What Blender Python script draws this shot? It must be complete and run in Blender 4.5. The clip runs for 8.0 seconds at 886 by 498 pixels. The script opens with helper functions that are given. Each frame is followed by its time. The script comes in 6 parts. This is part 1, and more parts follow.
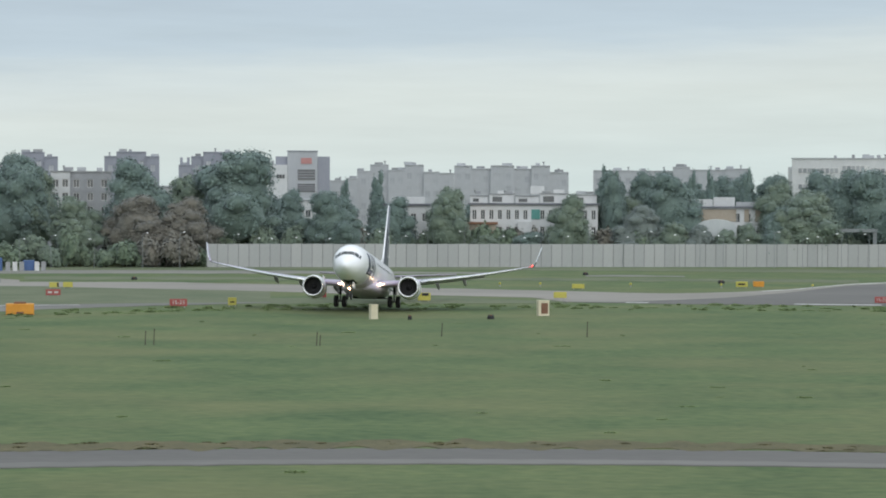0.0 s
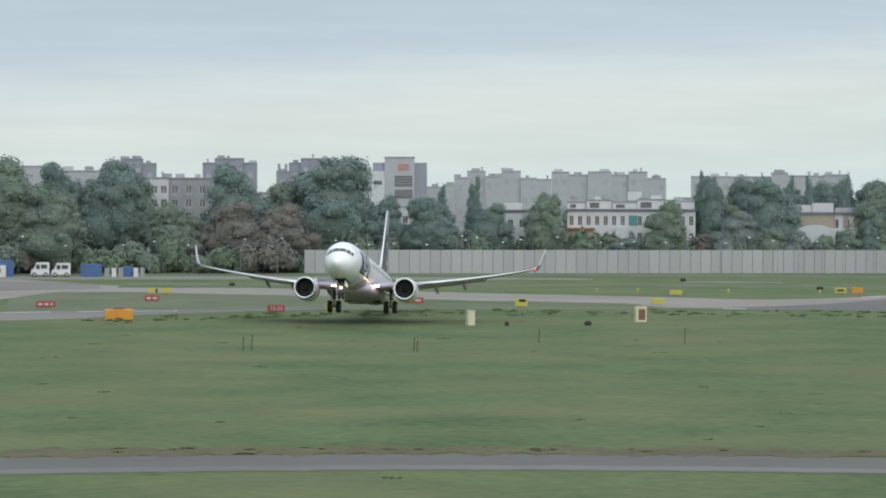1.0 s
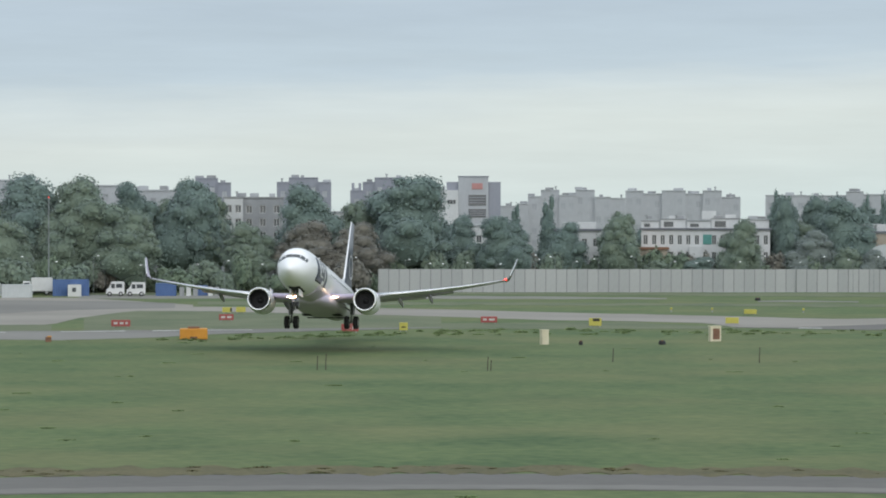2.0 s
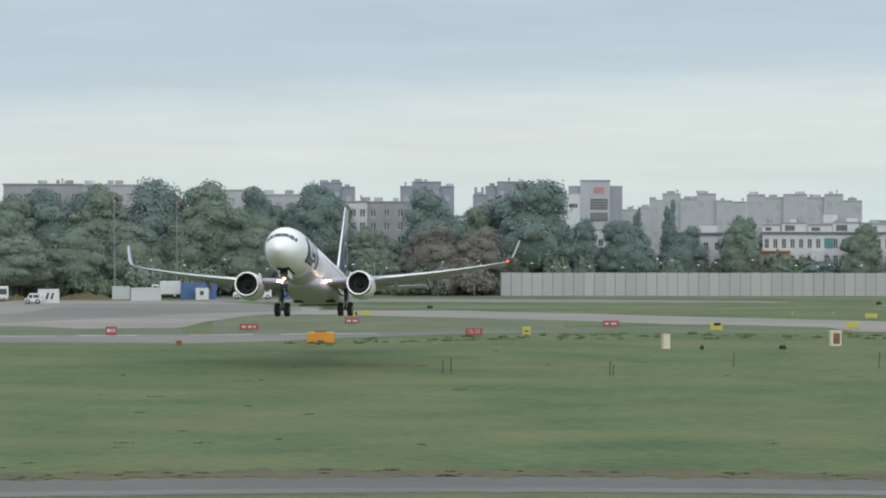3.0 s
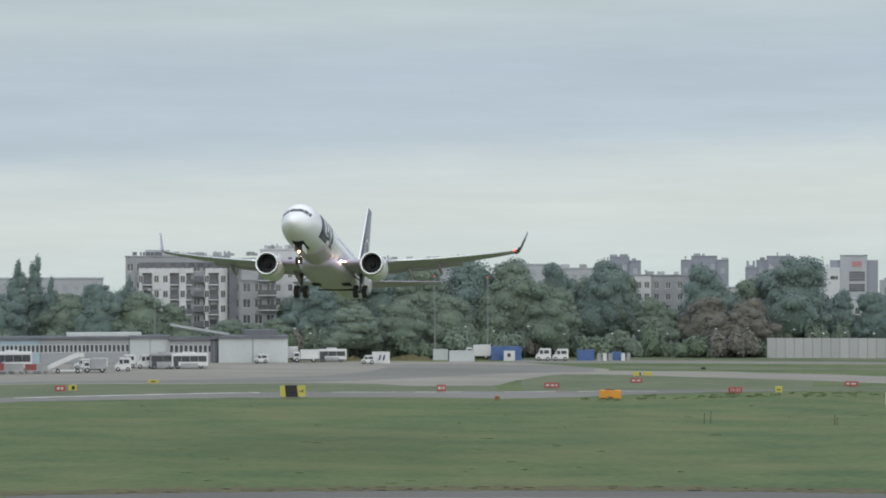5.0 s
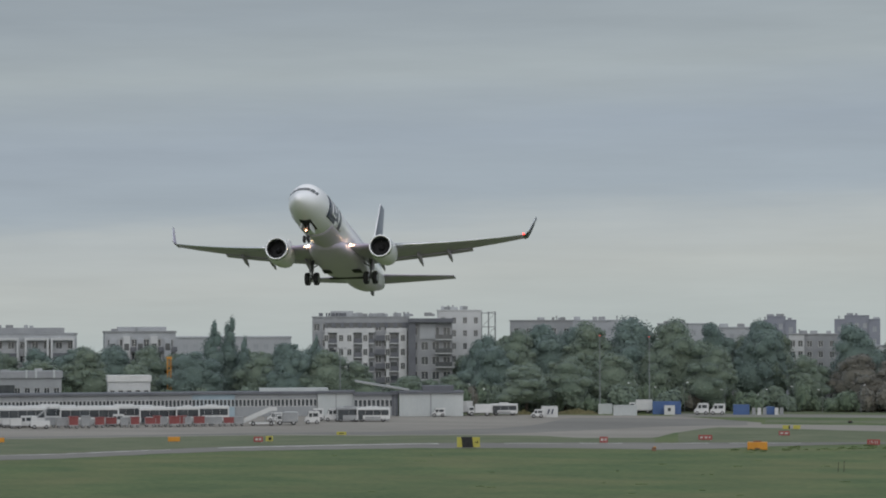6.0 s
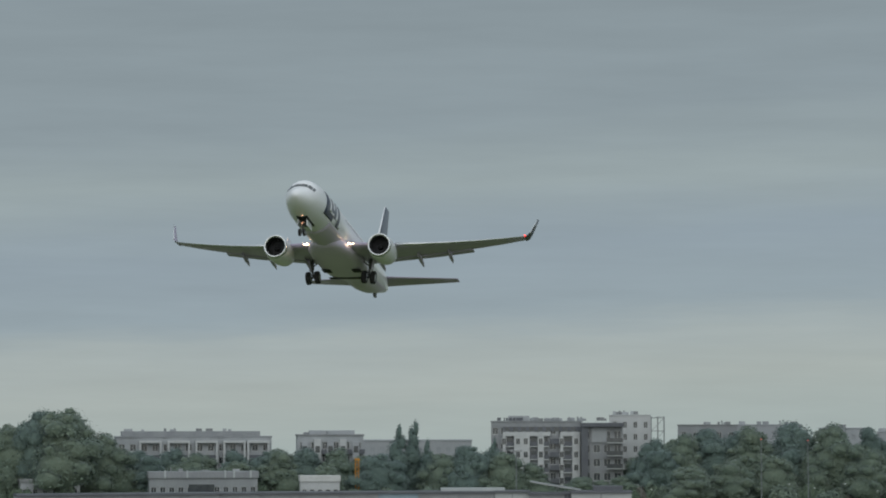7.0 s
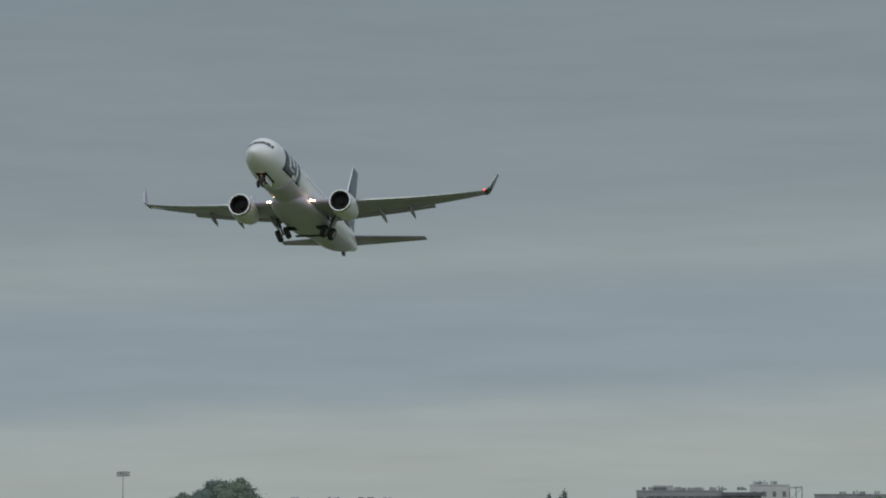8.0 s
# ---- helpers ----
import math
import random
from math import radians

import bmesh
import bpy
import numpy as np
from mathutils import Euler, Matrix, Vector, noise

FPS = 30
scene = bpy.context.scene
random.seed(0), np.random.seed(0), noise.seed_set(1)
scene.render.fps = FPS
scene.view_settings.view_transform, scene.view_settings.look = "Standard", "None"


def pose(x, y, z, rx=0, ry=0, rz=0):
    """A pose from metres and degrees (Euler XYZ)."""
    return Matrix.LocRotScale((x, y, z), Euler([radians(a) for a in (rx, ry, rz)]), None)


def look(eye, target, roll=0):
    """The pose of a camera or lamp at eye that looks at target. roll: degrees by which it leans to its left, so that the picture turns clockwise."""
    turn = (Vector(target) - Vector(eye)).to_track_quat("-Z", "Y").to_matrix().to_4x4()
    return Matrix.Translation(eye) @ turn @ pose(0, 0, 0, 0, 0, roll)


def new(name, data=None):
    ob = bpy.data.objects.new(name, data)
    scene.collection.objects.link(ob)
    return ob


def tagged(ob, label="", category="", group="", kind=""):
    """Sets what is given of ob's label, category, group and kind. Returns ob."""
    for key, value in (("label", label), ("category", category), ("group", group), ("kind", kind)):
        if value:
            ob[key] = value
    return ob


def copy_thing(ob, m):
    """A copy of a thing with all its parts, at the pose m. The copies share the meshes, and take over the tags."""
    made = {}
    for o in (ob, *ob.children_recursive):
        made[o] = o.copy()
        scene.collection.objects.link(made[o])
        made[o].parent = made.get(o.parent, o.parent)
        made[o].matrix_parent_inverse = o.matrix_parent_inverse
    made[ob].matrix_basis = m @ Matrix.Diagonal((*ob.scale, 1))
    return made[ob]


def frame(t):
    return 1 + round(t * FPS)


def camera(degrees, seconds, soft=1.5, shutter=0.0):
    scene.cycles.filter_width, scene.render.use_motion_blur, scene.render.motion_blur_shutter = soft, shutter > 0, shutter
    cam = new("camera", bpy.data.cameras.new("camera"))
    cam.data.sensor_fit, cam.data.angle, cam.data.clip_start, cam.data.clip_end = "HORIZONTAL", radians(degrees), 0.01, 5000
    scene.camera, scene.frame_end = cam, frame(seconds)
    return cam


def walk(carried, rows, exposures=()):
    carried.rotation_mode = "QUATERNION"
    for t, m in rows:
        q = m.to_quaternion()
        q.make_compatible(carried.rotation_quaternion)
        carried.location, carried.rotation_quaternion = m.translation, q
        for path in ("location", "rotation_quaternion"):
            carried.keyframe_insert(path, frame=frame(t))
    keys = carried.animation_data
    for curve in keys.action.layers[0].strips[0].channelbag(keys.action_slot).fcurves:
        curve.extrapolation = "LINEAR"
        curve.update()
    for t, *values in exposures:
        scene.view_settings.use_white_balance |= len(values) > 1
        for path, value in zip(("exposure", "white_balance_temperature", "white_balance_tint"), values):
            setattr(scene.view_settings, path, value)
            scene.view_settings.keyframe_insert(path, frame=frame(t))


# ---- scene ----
cam = camera(19.5, 8.0, soft=1.9)
PATH = [
    (0.0, pose(0.00, 0.00, 13.71, 88.459, 0, 0.167) @ pose(0, 0, 0, 0, 0, 0.175)),
    (0.5, pose(0.00, 0.00, 13.71, 88.706, 0, 1.203) @ pose(0, 0, 0, 0, 0, 0.139)),
    (1.0, pose(0.00, 0.00, 13.71, 88.588, 0, 2.325) @ pose(0, 0, 0, 0, 0, 0.110)),
    (1.5, pose(0.00, 0.00, 13.71, 88.546, 0, 3.153) @ pose(0, 0, 0, 0, 0, 0.082)),
    (2.0, pose(0.00, 0.00, 13.71, 89.012, 0, 3.964) @ pose(0, 0, 0, 0, 0, 0.064)),
    (2.5, pose(0.00, 0.00, 13.71, 89.294, 0, 5.090) @ pose(0, 0, 0, 0, 0, 0.019)),
    (3.0, pose(0.12, -4.07, 14.25, 89.028, 0, 6.653) @ pose(0, 0, 0, 0, 0, 0.023)),
    (3.5, pose(1.50, -19.17, 15.05, 89.039, 0, 7.984) @ pose(0, 0, 0, 0, 0, 0.019)),
    (4.0, pose(4.06, -35.60, 15.95, 89.161, 0, 9.590) @ pose(0, 0, 0, 0, 0, -0.024)),
    (4.5, pose(7.54, -52.04, 16.95, 89.300, 0, 11.608) @ pose(0, 0, 0, 0, 0, -0.029)),
    (5.0, pose(11.01, -69.09, 18.04, 90.219, 0, 13.105) @ pose(0, 0, 0, 0, 0, -0.051)),
    (5.5, pose(14.89, -86.10, 18.56, 91.477, 0, 14.701) @ pose(0, 0, 0, 0, 0, -0.093)),
    (6.0, pose(20.52, -102.58, 19.55, 91.400, 0, 16.943) @ pose(0, 0, 0, 0, 0, -0.112)),
    (6.5, pose(27.07, -118.75, 19.97, 92.130, 0, 19.425) @ pose(0, 0, 0, 0, 0, -0.128)),
    (7.0, pose(34.73, -134.43, 19.54, 93.729, 0, 21.167) @ pose(0, 0, 0, 0, 0, -0.052)),
    (7.5, pose(42.97, -149.81, 19.08, 94.604, 0, 22.677) @ pose(0, 0, 0, 0, 0, 0.044)),
    (8.0, pose(51.14, -165.26, 19.02, 95.312, 0, 24.839) @ pose(0, 0, 0, 0, 0, 0.023)),
]
walk(cam, PATH, exposures=[(0.0, 0.03, 6500, 10), (4.6, 0.03, 6500, 10), (5.8, -0.53, 6580, 13), (6.5, -0.62, 6580, 13), (7.0, -0.76, 6450, 7), (8.0, -0.93, 6500, 8)])

# ---- world and sun: an overcast afternoon ----
world = bpy.data.worlds.new("overcast_sky")
scene.world = world
world.use_nodes = True
wt = world.node_tree
wt.nodes.clear()


def wnode(kind, **values):
    n = wt.nodes.new(kind)
    for key, value in values.items():
        n.inputs[key].default_value = value
    return n


def wmath(op, a, b=None, c=None):
    n = wt.nodes.new("ShaderNodeMath")
    n.operation = op
    for i, v in enumerate((a, b, c)):
        if v is None:
            continue
        if isinstance(v, (int, float)):
            n.inputs[i].default_value = v
        else:
            wt.links.new(v, n.inputs[i])
    return n.outputs[0]


sky = wt.nodes.new("ShaderNodeTexSky")
sky.sky_type, sky.sun_disc = "NISHITA", False
sky.sun_elevation, sky.sun_rotation = radians(26), radians(157)
coord = wt.nodes.new("ShaderNodeTexCoord")
split = wt.nodes.new("ShaderNodeSeparateXYZ")
wt.links.new(coord.outputs["Generated"], split.inputs[0])
# cloud decks lie in long flat bands, a little lower towards the west
warp_map = wt.nodes.new("ShaderNodeMapping")
warp_map.inputs["Scale"].default_value = (3.0, 3.0, 26.0)
wt.links.new(coord.outputs["Generated"], warp_map.inputs[0])
warp = wnode("ShaderNodeTexNoise", Scale=1.6, Detail=6.0, Roughness=0.55)
wt.links.new(warp_map.outputs[0], warp.inputs["Vector"])
lift = wmath("MULTIPLY_ADD", split.outputs[0], -0.052, split.outputs[2])
wave = wmath("MULTIPLY_ADD", warp.outputs["Fac"], 0.030, wmath("SUBTRACT", lift, 0.015))
ramp = wt.nodes.new("ShaderNodeValToRGB")
stops = [(0.0, (0.66, 0.76, 0.75)), (0.030, (0.70, 0.77, 0.75)), (0.046, (0.67, 0.75, 0.76)), (0.056, (0.53, 0.635, 0.71)),
         (0.085, (0.50, 0.60, 0.69)), (0.108, (0.56, 0.65, 0.68)), (0.135, (0.47, 0.555, 0.61)), (0.175, (0.45, 0.53, 0.58)),
         (0.22, (0.42, 0.50, 0.56)), (0.5, (0.42, 0.49, 0.55)), (1.0, (0.55, 0.60, 0.64))]
while len(ramp.color_ramp.elements) < len(stops):
    ramp.color_ramp.elements.new(0.5)
for element, (place, colour) in zip(ramp.color_ramp.elements, stops):
    element.position, element.color = place, (*colour, 1)
wt.links.new(wave, ramp.inputs[0])
puff_map = wt.nodes.new("ShaderNodeMapping")
puff_map.inputs["Scale"].default_value = (4.0, 4.0, 40.0)
wt.links.new(coord.outputs["Generated"], puff_map.inputs[0])
puff = wnode("ShaderNodeTexNoise", Scale=2.6, Detail=7.0, Roughness=0.6)
wt.links.new(puff_map.outputs[0], puff.inputs["Vector"])
shade = wmath("MULTIPLY_ADD", puff.outputs["Fac"], 0.22, 0.89)
cloud = wt.nodes.new("ShaderNodeMix")
cloud.data_type, cloud.blend_type = "RGBA", "MULTIPLY"
cloud.inputs[0].default_value = 1.0
wt.links.new(ramp.outputs[0], cloud.inputs[6])
wt.links.new(shade, cloud.inputs[7])
zen = wt.nodes.new("ShaderNodeMapRange")
zen.interpolation_type = "SMOOTHSTEP"
for k, v in (("From Min", 0.20), ("From Max", 0.6), ("To Min", 1.0), ("To Max", 2.0)):
    zen.inputs[k].default_value = v
wt.links.new(split.outputs[2], zen.inputs[0])
cloud_light = wnode("ShaderNodeBackground", Strength=1.0)
wt.links.new(zen.outputs[0], cloud_light.inputs[1])
wt.links.new(cloud.outputs[2], cloud_light.inputs[0])
sky_light = wnode("ShaderNodeBackground", Strength=0.05)
wt.links.new(sky.outputs[0], sky_light.inputs[0])
both = wnode("ShaderNodeMixShader", Fac=0.93)
wt.links.new(sky_light.outputs[0], both.inputs[1])
wt.links.new(cloud_light.outputs[0], both.inputs[2])
wt.links.new(both.outputs[0], wt.nodes.new("ShaderNodeOutputWorld").inputs[0])

sun = new("sun", bpy.data.lights.new("sun", "SUN"))
sun.data.energy, sun.data.angle, sun.data.color = 1.5, radians(80), (1.0, 0.97, 0.92)
sun.matrix_basis = look((55, -130, 68), (0, 0, 0))


# ---- materials ----
def surface(name, dark, light, scale=1.0, rough=0.8, bump=0.0, metal=0.0, fine=12.0, grain=0.35, stretch=(1, 1, 1), vary=0.0, island=False, coat=0.0, through_light=0.0, sheen=0.0, patch_tint=None):
    """A procedural surface: two colours mixed by coarse stains and fine grain, in metres of the object."""
    m = bpy.data.materials.new(name)
    m.use_nodes = True
    t = m.node_tree
    b = t.nodes["Principled BSDF"]
    b.inputs["Roughness"].default_value, b.inputs["Metallic"].default_value = rough, metal
    b.inputs["Coat Weight"].default_value = coat
    b.inputs["Sheen Weight"].default_value, b.inputs["Sheen Tint"].default_value = sheen, (0.8, 0.9, 1.0, 1)
    tc, mp = t.nodes.new("ShaderNodeTexCoord"), t.nodes.new("ShaderNodeMapping")
    mp.inputs["Scale"].default_value = stretch
    t.links.new(tc.outputs["Object"], mp.inputs[0])
    n1, n2 = t.nodes.new("ShaderNodeTexNoise"), t.nodes.new("ShaderNodeTexNoise")
    n1.inputs["Scale"].default_value, n1.inputs["Detail"].default_value = scale, 6
    n2.inputs["Scale"].default_value, n2.inputs["Detail"].default_value = scale * fine, 5
    t.links.new(mp.outputs[0], n1.inputs["Vector"])
    t.links.new(mp.outputs[0], n2.inputs["Vector"])
    mixf = t.nodes.new("ShaderNodeMath")
    mixf.operation = "MULTIPLY_ADD"
    mixf.inputs[1].default_value = grain
    t.links.new(n2.outputs["Fac"], mixf.inputs[0])
    half = t.nodes.new("ShaderNodeMath")
    half.operation = "MULTIPLY"
    half.inputs[1].default_value = 1 - grain
    t.links.new(n1.outputs["Fac"], half.inputs[0])
    t.links.new(half.outputs[0], mixf.inputs[2])
    value = mixf.outputs[0]
    if vary or island:
        source = t.nodes.new("ShaderNodeNewGeometry" if island else "ShaderNodeObjectInfo")
        r = t.nodes.new("ShaderNodeMath")
        r.operation = "MULTIPLY_ADD"
        r.inputs[1].default_value = vary
        t.links.new(source.outputs["Random Per Island" if island else "Random"], r.inputs[0])
        s = t.nodes.new("ShaderNodeMath")
        s.operation = "SUBTRACT"
        s.inputs[1].default_value = vary / 2
        t.links.new(value, s.inputs[0])
        t.links.new(s.outputs[0], r.inputs[2])
        value = r.outputs[0]
    cr = t.nodes.new("ShaderNodeValToRGB")
    cr.color_ramp.elements[0].position, cr.color_ramp.elements[0].color = 0.32, (*dark, 1)
    cr.color_ramp.elements[1].position, cr.color_ramp.elements[1].color = 0.68, (*light, 1)
    t.links.new(value, cr.inputs[0])
    paint = cr.outputs[0]
    if patch_tint:
        tint_noise, fade, blend = t.nodes.new("ShaderNodeTexNoise"), t.nodes.new("ShaderNodeMapRange"), t.nodes.new("ShaderNodeMix")
        tint_noise.inputs["Scale"].default_value, tint_noise.inputs["Detail"].default_value = patch_tint[1], 8
        t.links.new(mp.outputs[0], tint_noise.inputs["Vector"])
        for k, v in (("From Min", 0.42), ("From Max", 0.68), ("To Min", 0.0), ("To Max", patch_tint[2])):
            fade.inputs[k].default_value = v
        t.links.new(tint_noise.outputs["Fac"], fade.inputs[0])
        blend.data_type = "RGBA"
        t.links.new(fade.outputs[0], blend.inputs[0])
        t.links.new(paint, blend.inputs[6])
        blend.inputs[7].default_value = (*patch_tint[0], 1)
        paint = blend.outputs[2]
    t.links.new(paint, b.inputs["Base Color"])
    if bump:
        bp = t.nodes.new("ShaderNodeBump")
        bp.inputs["Strength"].default_value, bp.inputs["Distance"].default_value = bump, 0.1
        t.links.new(n2.outputs["Fac"], bp.inputs["Height"])
        t.links.new(bp.outputs[0], b.inputs["Normal"])
    if through_light:
        back = t.nodes.new("ShaderNodeBsdfTranslucent")
        blend = t.nodes.new("ShaderNodeMixShader")
        blend.inputs[0].default_value = through_light
        t.links.new(cr.outputs[0], back.inputs[0])
        t.links.new(b.outputs[0], blend.inputs[1])
        t.links.new(back.outputs[0], blend.inputs[2])
        t.links.new(blend.outputs[0], t.nodes["Material Output"].inputs[0])
    return m


def glow(name, colour, strength):
    m = bpy.data.materials.new(name)
    m.use_nodes = True
    b = m.node_tree.nodes["Principled BSDF"]
    b.inputs["Base Color"].default_value = (*colour, 1)
    b.inputs["Emission Color"].default_value = (*colour, 1)
    b.inputs["Emission Strength"].default_value = strength
    return m


